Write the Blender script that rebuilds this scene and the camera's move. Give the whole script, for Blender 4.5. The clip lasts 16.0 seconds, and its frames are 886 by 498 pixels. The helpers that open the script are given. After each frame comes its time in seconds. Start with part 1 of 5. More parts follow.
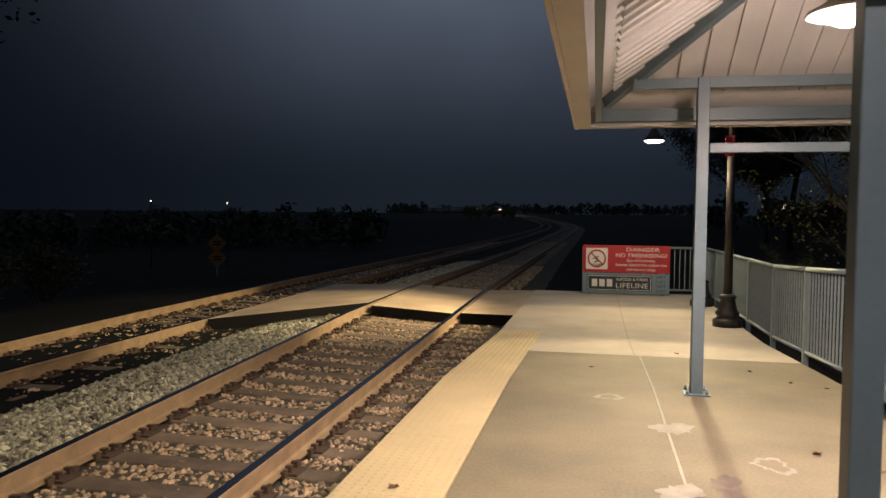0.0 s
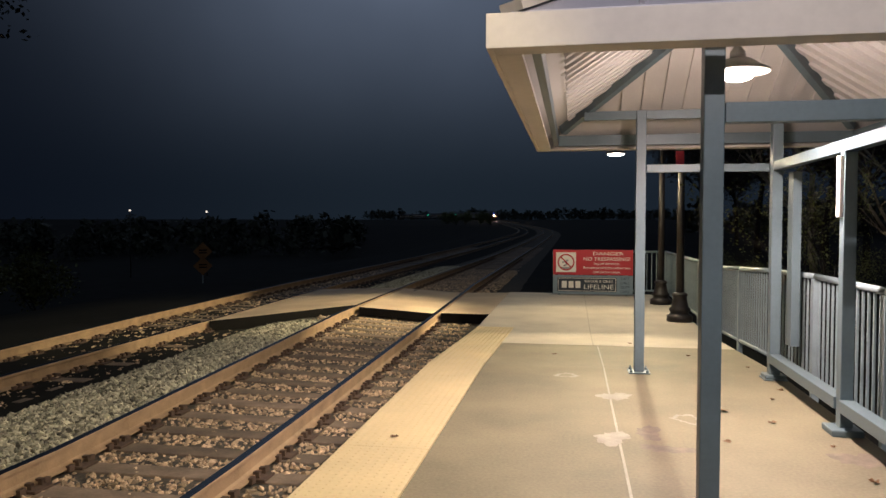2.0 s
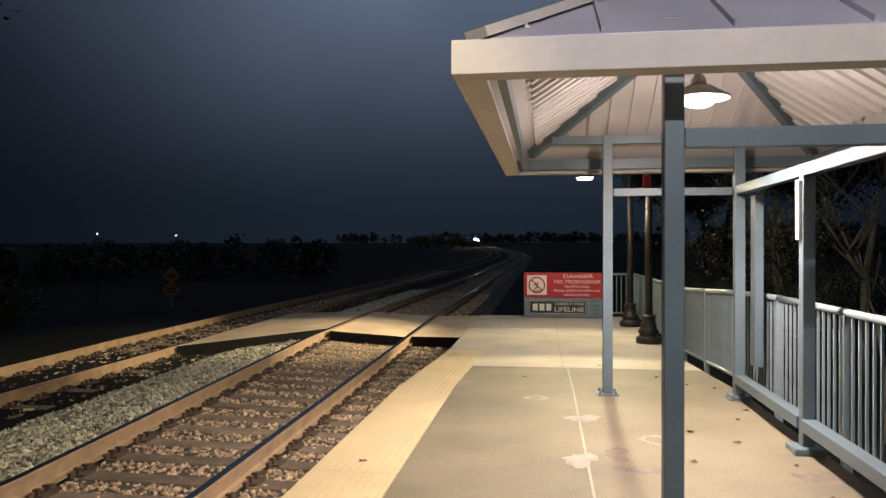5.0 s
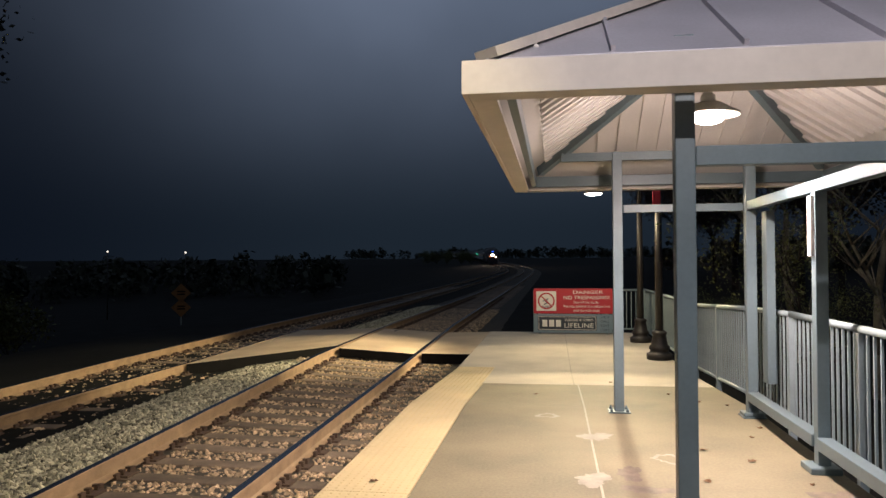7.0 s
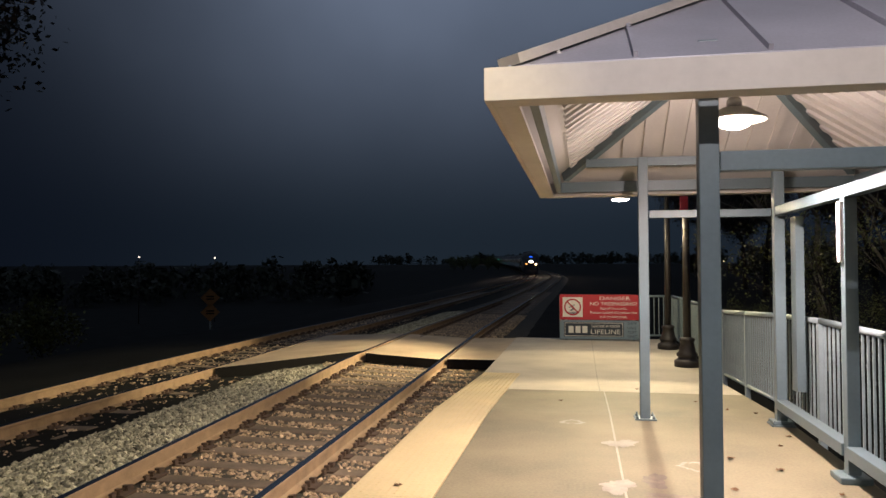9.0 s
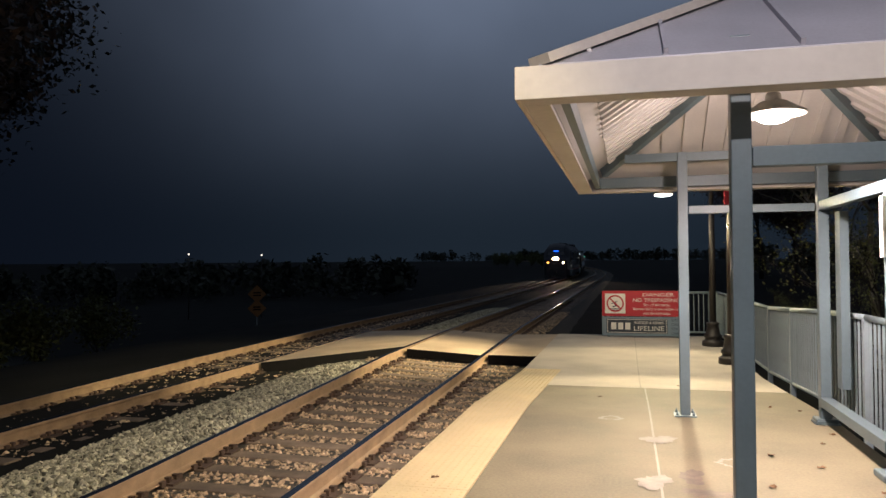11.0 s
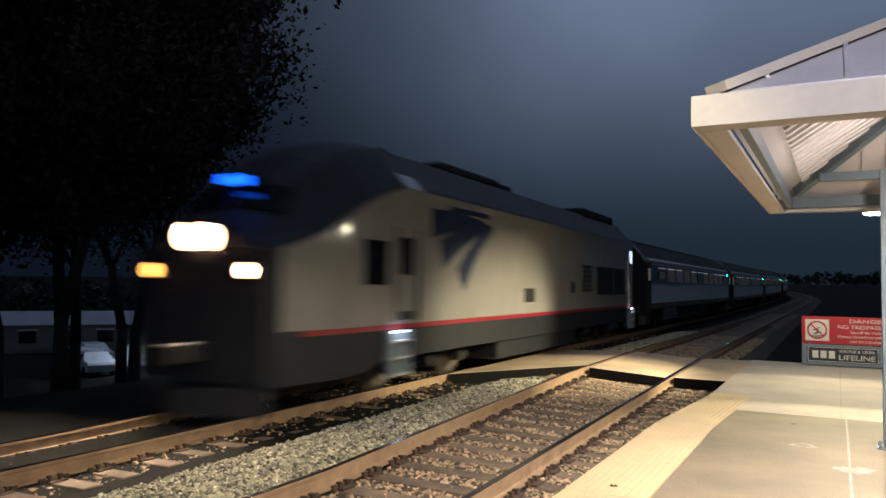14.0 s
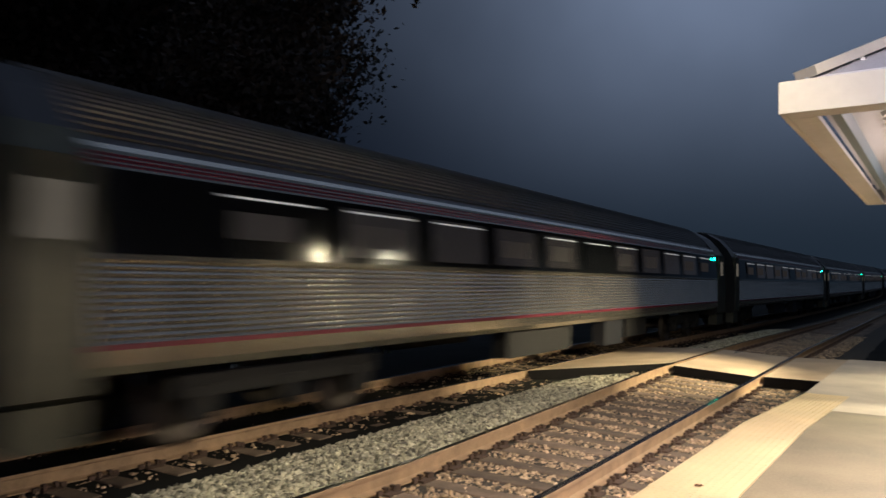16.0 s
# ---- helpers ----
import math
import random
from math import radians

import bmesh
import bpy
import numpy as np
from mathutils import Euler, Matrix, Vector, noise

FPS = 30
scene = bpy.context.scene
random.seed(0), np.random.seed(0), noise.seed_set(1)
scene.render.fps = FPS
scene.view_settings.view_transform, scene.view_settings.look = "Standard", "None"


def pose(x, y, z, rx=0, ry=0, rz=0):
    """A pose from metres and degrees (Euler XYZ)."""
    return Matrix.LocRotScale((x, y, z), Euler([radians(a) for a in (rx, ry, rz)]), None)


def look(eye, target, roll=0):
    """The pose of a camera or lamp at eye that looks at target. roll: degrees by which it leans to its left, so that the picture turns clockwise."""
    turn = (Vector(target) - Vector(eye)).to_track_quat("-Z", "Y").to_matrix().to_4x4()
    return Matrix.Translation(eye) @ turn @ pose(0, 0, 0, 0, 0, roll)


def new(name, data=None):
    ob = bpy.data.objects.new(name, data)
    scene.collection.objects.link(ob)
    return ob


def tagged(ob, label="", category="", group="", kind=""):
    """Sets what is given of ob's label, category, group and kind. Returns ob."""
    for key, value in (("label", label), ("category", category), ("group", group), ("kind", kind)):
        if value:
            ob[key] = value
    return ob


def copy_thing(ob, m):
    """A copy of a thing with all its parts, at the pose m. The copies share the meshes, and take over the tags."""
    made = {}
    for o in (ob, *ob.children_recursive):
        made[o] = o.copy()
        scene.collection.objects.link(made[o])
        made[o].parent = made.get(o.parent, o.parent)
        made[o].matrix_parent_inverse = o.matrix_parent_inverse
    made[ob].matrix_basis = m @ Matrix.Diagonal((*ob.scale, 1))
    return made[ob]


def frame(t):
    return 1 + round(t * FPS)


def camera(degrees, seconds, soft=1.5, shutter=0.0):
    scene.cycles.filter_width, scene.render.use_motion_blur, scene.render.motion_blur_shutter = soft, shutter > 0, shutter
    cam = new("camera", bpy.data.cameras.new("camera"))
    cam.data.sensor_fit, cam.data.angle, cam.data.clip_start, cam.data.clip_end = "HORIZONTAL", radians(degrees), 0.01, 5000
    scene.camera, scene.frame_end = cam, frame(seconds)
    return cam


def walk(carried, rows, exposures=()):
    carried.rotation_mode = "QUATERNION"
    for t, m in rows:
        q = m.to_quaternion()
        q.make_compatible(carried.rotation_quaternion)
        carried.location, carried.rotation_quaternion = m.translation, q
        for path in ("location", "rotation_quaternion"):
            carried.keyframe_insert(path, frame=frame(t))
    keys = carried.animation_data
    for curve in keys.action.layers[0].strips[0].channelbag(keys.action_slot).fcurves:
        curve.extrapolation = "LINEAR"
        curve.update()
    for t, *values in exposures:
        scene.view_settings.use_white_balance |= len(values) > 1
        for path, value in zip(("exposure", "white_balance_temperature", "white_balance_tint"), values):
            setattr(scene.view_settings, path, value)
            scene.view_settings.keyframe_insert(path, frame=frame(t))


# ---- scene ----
cam = camera(62.1, 16.0, shutter=0.6)
PATH = [
    (0, (0.326, 0.209, 1.501), (-0.081, 2.166, 1.417), 0.6),
    (0.5, (0.362, -0.231, 1.528), (-0.034, 1.728, 1.459), 0.4),
    (1, (0.458, -0.589, 1.527), (0.073, 1.373, 1.461), 0.3),
    (1.5, (0.526, -0.794, 1.532), (0.15, 1.169, 1.467), 0.2),
    (2, (0.514, -1.035, 1.543), (0.166, 0.934, 1.476), 0.1),
    (2.5, (0.511, -1.06, 1.54), (0.184, 0.912, 1.473), 0.1),
    (3, (0.541, -0.989, 1.536), (0.234, 0.986, 1.473), 0.1),
    (3.5, (0.549, -1.019, 1.538), (0.262, 0.96, 1.482), 0.1),
    (4, (0.557, -1.06, 1.535), (0.281, 0.92, 1.497), 0.1),
    (6.5, (0.53, -1.049, 1.557), (0.245, 0.93, 1.588), -0.3),
    (7, (0.534, -1.055, 1.56), (0.237, 0.923, 1.599), -0.3),
    (7.5, (0.544, -1.056, 1.558), (0.232, 0.919, 1.605), -0.3),
    (8, (0.547, -1.06, 1.557), (0.217, 0.912, 1.609), -0.2),
    (8.5, (0.553, -1.065, 1.558), (0.204, 0.903, 1.613), -0.2),
    (11, (0.631, -1.151, 1.555), (0.147, 0.789, 1.601), -0.3),
    (11.5, (0.709, -1.095, 1.539), (0.167, 0.829, 1.59), -0.5),
    (12, (0.77, -1.256, 1.532), (0.141, 0.641, 1.587), -0.6),
    (12.5, (0.824, -1.455, 1.528), (0.129, 0.419, 1.594), -0.5),
    (13, (0.798, -1.478, 1.547), (0.011, 0.359, 1.63), -0.1),
    (13.5, (0.779, -1.523, 1.541), (-0.089, 0.277, 1.633), 0.3),
    (14, (0.776, -1.548, 1.526), (-0.169, 0.212, 1.623), 0.8),
    (14.5, (0.774, -1.519, 1.525), (-0.207, 0.221, 1.62), 0.8),
    (15, (0.78, -1.497, 1.531), (-0.225, 0.229, 1.621), 0.8),
    (15.5, (0.794, -1.506, 1.531), (-0.254, 0.195, 1.62), 0.6),
    (16, (0.793, -1.563, 1.509), (-0.335, 0.086, 1.595), 0.7),
]
walk(cam, [(t, look(eye, target, roll)) for t, eye, target, roll in PATH],
     exposures=[(0, -0.14, 6150, 17), (1.2, -0.10, 6050, 16), (3.2, 0.02, 5700, 13), (8.5, 0.1, 5900, 15), (12, 0.14, 5800, 15), (13, 0.2, 5500, 13), (14.2, 0.4, 5550, 14), (16, 0.45, 5650, 15)])

# ---- world and lamps ----
world = bpy.data.worlds.new("night_sky")
scene.world = world
world.use_nodes = True
wn, wl = world.node_tree.nodes, world.node_tree.links
wbg = wn["Background"]
tc = wn.new("ShaderNodeTexCoord")
sep = wn.new("ShaderNodeSeparateXYZ")
wl.new(tc.outputs["Generated"], sep.inputs[0])
up = wn.new("ShaderNodeMapRange")
up.interpolation_type = "SMOOTHSTEP"
up.inputs[1].default_value, up.inputs[2].default_value = 0.03, 0.42
wl.new(sep.outputs["Z"], up.inputs[0])
side = wn.new("ShaderNodeMapRange")
side.interpolation_type = "SMOOTHSTEP"
side.inputs[1].default_value, side.inputs[2].default_value = -0.74, -0.20
side.inputs[3].default_value = 0.03
wl.new(sep.outputs["X"], side.inputs[0])
# hazy veil put into the sky colour over the line; it fades towards the woods on both hands, which dims the coaches'
# reflections
fade = wn.new("ShaderNodeMapRange")
fade.interpolation_type = "SMOOTHSTEP"
fade.inputs[1].default_value, fade.inputs[2].default_value, fade.inputs[3].default_value, fade.inputs[4].default_value = 0.0, 0.5, 1.0, 0.25
wl.new(sep.outputs["X"], fade.inputs[0])
glow = wn.new("ShaderNodeMath")
glow.operation = "MULTIPLY"
wl.new(side.outputs[0], glow.inputs[0]), wl.new(fade.outputs[0], glow.inputs[1])
cloud = wn.new("ShaderNodeTexNoise")
cloud.inputs["Scale"].default_value, cloud.inputs["Detail"].default_value = 2.2, 4
wl.new(tc.outputs["Generated"], cloud.inputs["Vector"])
cl = wn.new("ShaderNodeMapRange")
cl.inputs[1].default_value, cl.inputs[2].default_value, cl.inputs[3].default_value, cl.inputs[4].default_value = 0.3, 0.7, 0.7, 1.2
wl.new(cloud.outputs["Fac"], cl.inputs[0])
m1 = wn.new("ShaderNodeMath")
m1.operation = "MULTIPLY"
wl.new(up.outputs[0], m1.inputs[0]), wl.new(glow.outputs[0], m1.inputs[1])
m2 = wn.new("ShaderNodeMath")
m2.operation = "MULTIPLY"
wl.new(m1.outputs[0], m2.inputs[0]), wl.new(cl.outputs[0], m2.inputs[1])
ramp = wn.new("ShaderNodeMix")
ramp.data_type = "RGBA"
low = wn.new("ShaderNodeMix")
low.data_type = "RGBA"
low.inputs["A"].default_value = (0.0034, 0.0050, 0.0086, 1)
low.inputs["B"].default_value = (0.0115, 0.0172, 0.0232, 1)
wl.new(glow.outputs[0], low.inputs["Factor"])
wl.new(low.outputs["Result"], ramp.inputs["A"])
ramp.inputs["B"].default_value = (0.118, 0.140, 0.175, 1)
wl.new(m2.outputs[0], ramp.inputs["Factor"])
wl.new(ramp.outputs["Result"], wbg.inputs["Color"])
wbg.inputs["Strength"].default_value = 1.0


def lamp(name, kind, m, watts, colour, size=0.2, spot=150):
    data = bpy.data.lights.new(name, kind)
    data.energy, data.color = watts, colour
    if kind == "SPOT":
        data.spot_size, data.spot_blend, data.shadow_soft_size = radians(spot), 0.6, size
    elif kind == "AREA":
        data.size = size
    else:
        data.shadow_soft_size = size
    ob = new(name, data)
    ob.matrix_world = m
    return ob


WARM, PEACH, PALE = (1.0, 0.80, 0.43), (1.0, 0.78, 0.64), (1.0, 0.86, 0.76)
# pendants over the platform: two ahead, in shades that cut the light off sideways, and taller unseen ones added behind
# the camera
for y, z, watts, tone in ((12.6, 3.125, 230, WARM), (15.5, 3.125, 70, WARM), (-1.6, 4.57, 60, PALE), (-7.5, 4.57, 60, PALE)):
    lamp("pendant_light", "POINT", pose(1.42, y, z), watts, tone, 0.03)
# spots added at the lamps to brighten the tracks, platform and shelter front
for y, z, target, watts, tone, spread in ((12.6, 3.125, (-6.5, 12.7, -0.4), 2100, WARM, 58), (15.5, 3.125, (-6.5, 13.3, -0.4), 1500, WARM, 52),
                                          (12.6, 3.125, (0.7, 5.2, 0.0), 900, WARM, 84), (15.5, 3.125, (0.6, 11.5, -0.2), 380, WARM, 90),
                                          (-1.6, 4.57, (1.9, 3.2, 1.9), 620, PALE, 74), (-1.6, 4.57, (-2.9, 4.6, -0.3), 900, WARM, 44)):
    lamp("pendant_beam", "SPOT", look((1.42, y, z), target), watts, tone, 0.03, spread)
# lamp under the shelter's roof: wide beam down, a little light past the rim
lamp("shelter_light", "SPOT", pose(1.72, 4.83, 2.56), 570, PEACH, 0.09, 172)
lamp("shelter_spill", "POINT", pose(1.72, 4.83, 2.53), 90, PEACH, 0.09)
# post lamp in the car park below the bank
lamp("car_park_light", "POINT", pose(-37.2, 31.0, -1.75), 400, (0.85, 0.95, 1.0), 0.2)

# ---- materials ----


def mat(name, colour, rough=0.6, metal=0.0, scale=8.0, vary=0.25, bump=0.1, fine=60.0, tint=None, rnd=0.0, glow=0.0, glow_colour=None, space="Object", shine=0.5):
    m = bpy.data.materials.new(name)
    m.use_nodes = True
    n, l = m.node_tree.nodes, m.node_tree.links
    b = n["Principled BSDF"]
    b.inputs["Roughness"].default_value, b.inputs["Metallic"].default_value = rough, metal
    b.inputs["Specular IOR Level"].default_value = shine
    if glow:
        b.inputs["Emission Color"].default_value = (*(glow_colour or colour), 1)
        b.inputs["Emission Strength"].default_value = glow
    co = n.new("ShaderNodeTexCoord")
    big = n.new("ShaderNodeTexNoise")
    big.inputs["Scale"].default_value, big.inputs["Detail"].default_value = scale, 5
    l.new(co.outputs[space], big.inputs["Vector"])
    small = n.new("ShaderNodeTexNoise")
    small.inputs["Scale"].default_value, small.inputs["Detail"].default_value = fine, 3
    l.new(co.outputs[space], small.inputs["Vector"])
    add = n.new("ShaderNodeMath")
    add.operation = "MULTIPLY_ADD"
    add.inputs[1].default_value = 0.4
    l.new(small.outputs["Fac"], add.inputs[0]), l.new(big.outputs["Fac"], add.inputs[2])
    mr = n.new("ShaderNodeMapRange")
    mr.inputs[1].default_value, mr.inputs[2].default_value = 0.45, 0.95
    l.new(add.outputs[0], mr.inputs[0])
    mix = n.new("ShaderNodeMix")
    mix.data_type = "RGBA"
    dark = [c * (1 - vary) for c in colour] if tint is None else tint
    mix.inputs["A"].default_value = (*dark, 1)
    mix.inputs["B"].default_value = (*[min(1, c * (1 + vary * 0.5)) for c in colour], 1)
    l.new(mr.outputs[0], mix.inputs["Factor"])
    out = mix.outputs["Result"]
    if rnd:
        info = n.new("ShaderNodeObjectInfo") if rnd > 0 else n.new("ShaderNodeNewGeometry")
        hsv = n.new("ShaderNodeHueSaturation")
        rr = n.new("ShaderNodeMapRange")
        rr.inputs[3].default_value, rr.inputs[4].default_value = 1 - abs(rnd), 1 + abs(rnd)
        l.new(info.outputs["Random" if rnd > 0 else "Random Per Island"], rr.inputs[0])
        l.new(rr.outputs[0], hsv.inputs["Value"]), l.new(out, hsv.inputs["Color"])
        out = hsv.outputs["Color"]
    l.new(out, b.inputs["Base Color"])
    rm = n.new("ShaderNodeMapRange")
    rm.inputs[3].default_value, rm.inputs[4].default_value = max(0.02, rough - 0.08), min(1, rough + 0.08)
    l.new(big.outputs["Fac"], rm.inputs[0]), l.new(rm.outputs[0], b.inputs["Roughness"])
    if bump:
        bp = n.new("ShaderNodeBump")
        bp.inputs["Strength"].default_value, bp.inputs["Distance"].default_value = bump, 0.01
        l.new(add.outputs[0], bp.inputs["Height"]), l.new(bp.outputs[0], b.inputs["Normal"])
    return m


CONCRETE = mat("concrete", (0.24, 0.202, 0.124), 0.72, 0, 0.9, 0.42, 0.08, 45)
CONCRETE_PALE = mat("pale_concrete", (0.53, 0.47, 0.38), 0.75, 0, 1.4, 0.22, 0.08, 45)
SEALANT = mat("joint_sealant", (0.40, 0.36, 0.28), 0.7, 0, 3, 0.25, 0.1)
PATCH = mat("patch_mortar", (0.37, 0.33, 0.26), 0.8, 0, 6, 0.3, 0.1)
BROWNMARK = mat("dark_brown_mark", (0.20, 0.155, 0.115), 0.7, 0, 9, 0.4, 0.05)
TACTILE = mat("tactile_paving", (0.69, 0.55, 0.30), 0.6, 0, 1.2, 0.16, 0.05, 30)
RUST = mat("rusty_rail", (0.38, 0.26, 0.15), 0.75, 0.1, 5, 0.35, 0.15, 70)
RAILTOP = mat("polished_rail_head", (0.27, 0.26, 0.25), 0.17, 1.0, 20, 0.2, 0.0)
TIE = mat("creosoted_timber", (0.21, 0.155, 0.105), 0.85, 0, 4, 0.5, 0.4, 35, rnd=0.3)
PLATE = mat("rusty_plate", (0.10, 0.065, 0.045), 0.8, 0.3, 12, 0.4, 0.2)
STONE = mat("ballast_stone", (0.41, 0.385, 0.27), 0.8, 0, 14, 0.4, 0.3, 90, rnd=-0.8)
DUSTY = mat("dusty_ballast_stone", (0.52, 0.385, 0.24), 0.9, 0, 14, 0.35, 0.3, 90, rnd=-0.5)
PANEL = mat("tan_crossing_panel", (0.50, 0.39, 0.26), 0.75, 0, 1.2, 0.25, 0.1, 40)
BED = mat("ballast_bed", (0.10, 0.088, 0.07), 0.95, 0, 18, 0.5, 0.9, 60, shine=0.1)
SOIL = mat("dark_soil", (0.020, 0.020, 0.018), 0.95, 0, 0.6, 0.4, 0.6, 9, shine=0.05)
# black for tyres and sign bars, and for panel sides with shade painted in
RUBBER_AND_SHADE = mat("black_rubber_and_edge_shade", (0.012, 0.011, 0.010), 0.9, 0, 7, 0.3, 0.3, shine=0.15)
STEEL_BLUE = mat("blue_grey_painted_steel", (0.125, 0.17, 0.19), 0.4, 0, 2.5, 0.16, 0.03, 40)
FENCE = mat("grey_green_painted_steel", (0.25, 0.31, 0.33), 0.38, 0, 4, 0.2, 0.03)
FASCIA = mat("cream_painted_fascia", (0.54, 0.50, 0.445), 0.55, 0, 2.2, 0.14, 0.04, 22)
DECK = mat("ribbed_roof_deck", (0.60, 0.57, 0.53), 0.5, 0, 1.6, 0.14, 0.03)
ROOFTOP = mat("grey_metal_roofing", (0.46, 0.45, 0.50), 0.5, 0.2, 1.2, 0.22, 0.04)
GALV = mat("dull_grey_reflector", (0.40, 0.385, 0.35), 0.4, 0.3, 6, 0.2, 0.03)
IRON = mat("black_cast_iron", (0.035, 0.030, 0.028), 0.45, 0.2, 9, 0.4, 0.08)
GLOWW = mat("lit_lens", (1, 0.97, 0.9), 0.4, glow=16, glow_colour=(1.0, 0.93, 0.78))
GLOWS = mat("lit_small_lamp", (1, 0.97, 0.9), 0.4, glow=1.5, glow_colour=(1.0, 0.82, 0.6))
GLOWP = mat("lit_car_park_lens", (1, 1, 1), 0.4, glow=25, glow_colour=(0.85, 0.95, 1.0))
RED = mat("red_sign_face", (0.46, 0.025, 0.04), 0.45, 0, 5, 0.1, 0.02)
SLATE = mat("slate_sign_face", (0.20, 0.27, 0.34), 0.5, 0, 5, 0.12, 0.02)
NAVY = mat("navy_sign_face", (0.035, 0.045, 0.065), 0.45, 0, 5, 0.12, 0.02)
LETTER = mat("white_lettering", (0.80, 0.78, 0.74), 0.5, 0, 6, 0.08, 0.0)
DARKLET = mat("dark_lettering", (0.04, 0.06, 0.10), 0.5, 0, 6, 0.08, 0.0)
YELLOW = mat("yellow_sign_face", (0.28, 0.125, 0.03), 0.5, 0, 5, 0.2, 0.03)
BARK = mat("bark", (0.024, 0.021, 0.018), 0.9, 0, 6, 0.4, 0.5, 30)
# bark of the bare trees, made paler to carry the lamplight on their branches
LITBARK = mat("lamplit_bare_bark", (0.15, 0.13, 0.09), 0.85, 0, 6, 0.4, 0.5, 30)
LEAF = mat("dull_leaf", (0.032, 0.036, 0.018), 0.7, 0, 2.0, 0.4, 0.0, rnd=-0.5)
AUTUMN = mat("autumn_leaf", (0.065, 0.042, 0.028), 0.7, 0, 2.0, 0.4, 0.0, rnd=-0.5)
VINE = mat("vine_leaf", (0.105, 0.115, 0.03), 0.65, 0, 2.0, 0.35, 0.0, rnd=-0.5)
DRYLEAF = mat("dry_leaf", (0.16, 0.08, 0.03), 0.8, 0, 30, 0.3, 0.1)
VENT = mat("grey_vent_mesh", (0.10, 0.10, 0.10), 0.6, 0.1, 8, 0.3, 0.1)
LOCO = mat("silver_grey_train_paint", (0.33, 0.32, 0.295), 0.10, 0.1, 1.3, 0.14, 0.0)
LOCODARK = mat("dark_blue_train_paint", (0.014, 0.016, 0.022), 0.6, 0.0, 1.5, 0.25, 0.02)
SKIRT = mat("dark_grey_underframe_paint", (0.018, 0.020, 0.026), 0.6, 0.1, 2, 0.3, 0.05)
COACHRED = mat("dark_red_stripe", (0.15, 0.014, 0.028), 0.4, 0.1, 4, 0.2, 0.0)
REDLINE = mat("red_stripe", (0.27, 0.014, 0.022), 0.45, 0, 4, 0.1, 0.0)
BLUELOGO = mat("blue_mark_paint", (0.006, 0.018, 0.055), 0.45, 0, 4, 0.15, 0.0)
BLACKGLASS = mat("dark_glass", (0.008, 0.009, 0.011), 0.08, 0, 3, 0.2, 0.0)
STAINLESS = mat("stainless_fluting", (0.52, 0.49, 0.42), 0.19, 0.9, 1.5, 0.2, 0.01)
VESTI = mat("dull_vestibule_steel", (0.11, 0.11, 0.08), 0.45, 0.7, 2.5, 0.35, 0.03)
STAINDARK = mat("dark_roof_steel", (0.045, 0.045, 0.05), 0.5, 0.5, 1.5, 0.3, 0.03)
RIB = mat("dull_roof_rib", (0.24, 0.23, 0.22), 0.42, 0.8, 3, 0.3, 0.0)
UNDER = mat("underframe_grime_and_gap_shade", (0.016, 0.016, 0.016), 0.8, 0.1, 5, 0.4, 0.1)
WHEEL = mat("wheel_steel", (0.10, 0.085, 0.07), 0.55, 0.6, 6, 0.3, 0.05)
HEADL = mat("lit_headlight", (1, 0.9, 0.7), 0.4, glow=2600, glow_colour=(1.0, 0.74, 0.46))
DITCHL = mat("lit_ditch_light", (1, 0.9, 0.7), 0.4, glow=1000, glow_colour=(1.0, 0.70, 0.40))
AMBERL = mat("lit_amber_ditch_light", (1, 0.6, 0.3), 0.4, glow=5, glow_colour=(1.0, 0.38, 0.06))
BLUEL = mat("lit_blue_board", (0.1, 0.3, 1), 0.4, glow=2.2, glow_colour=(0.02, 0.12, 1.0))
CABIN = mat("dim_car_window", (0.03, 0.028, 0.025), 0.1, 0, 3, 0.2, 0.0, glow=0.009, glow_colour=(1.0, 0.86, 0.8))
STEPL = mat("lit_step_lamp", (1, 1, 1), 0.4, glow=5, glow_colour=(0.9, 0.95, 1.0))
GREENL = mat("lit_green_lamp", (0.1, 1, 0.5), 0.4, glow=16, glow_colour=(0.04, 1.0, 0.42))
ROOMGLOW = mat("lit_car_interior", (0.8, 0.8, 0.75), 0.5, glow=0.20, glow_colour=(1.0, 0.92, 0.8))
ROOMDIM = mat("dim_car_interior", (0.018, 0.016, 0.015), 0.85, 0, 5, 0.6, 0.0, glow=0.013, glow_colour=(1.0, 0.82, 0.66))
DOORGLOW = mat("lit_vestibule_window", (0.8, 0.85, 0.9), 0.5, glow=0.9, glow_colour=(0.85, 0.93, 1.0))
COACHDOOR = mat("lit_coach_door_window", (0.05, 0.045, 0.04), 0.85, glow=0.07, glow_colour=(1.0, 0.82, 0.55))
# bowl that glows by itself, in place of the orange glare round the lamps
GLAREBOWL = mat("glare_glow_bowl", (0.9, 0.7, 0.4), 0.4, glow=14, glow_colour=(1.0, 0.50, 0.22))
CARWHITE = mat("pale_car_paint", (0.55, 0.57, 0.60), 0.3, 0.1, 2, 0.1, 0.0)
WALLP = mat("grey_siding", (0.13, 0.13, 0.125), 0.7, 0, 2, 0.15, 0.1)

# ---- mesh helpers ----


def part(name, bm, material, parent=None, label=""):
    me = bpy.data.meshes.new(name)
    bm.to_mesh(me)
    bm.free()
    for m in material if isinstance(material, (list, tuple)) else [material]:
        me.materials.append(m)
    ob = new(name, me)
    ob.parent = parent
    if label:
        tagged(ob, label)
    return ob


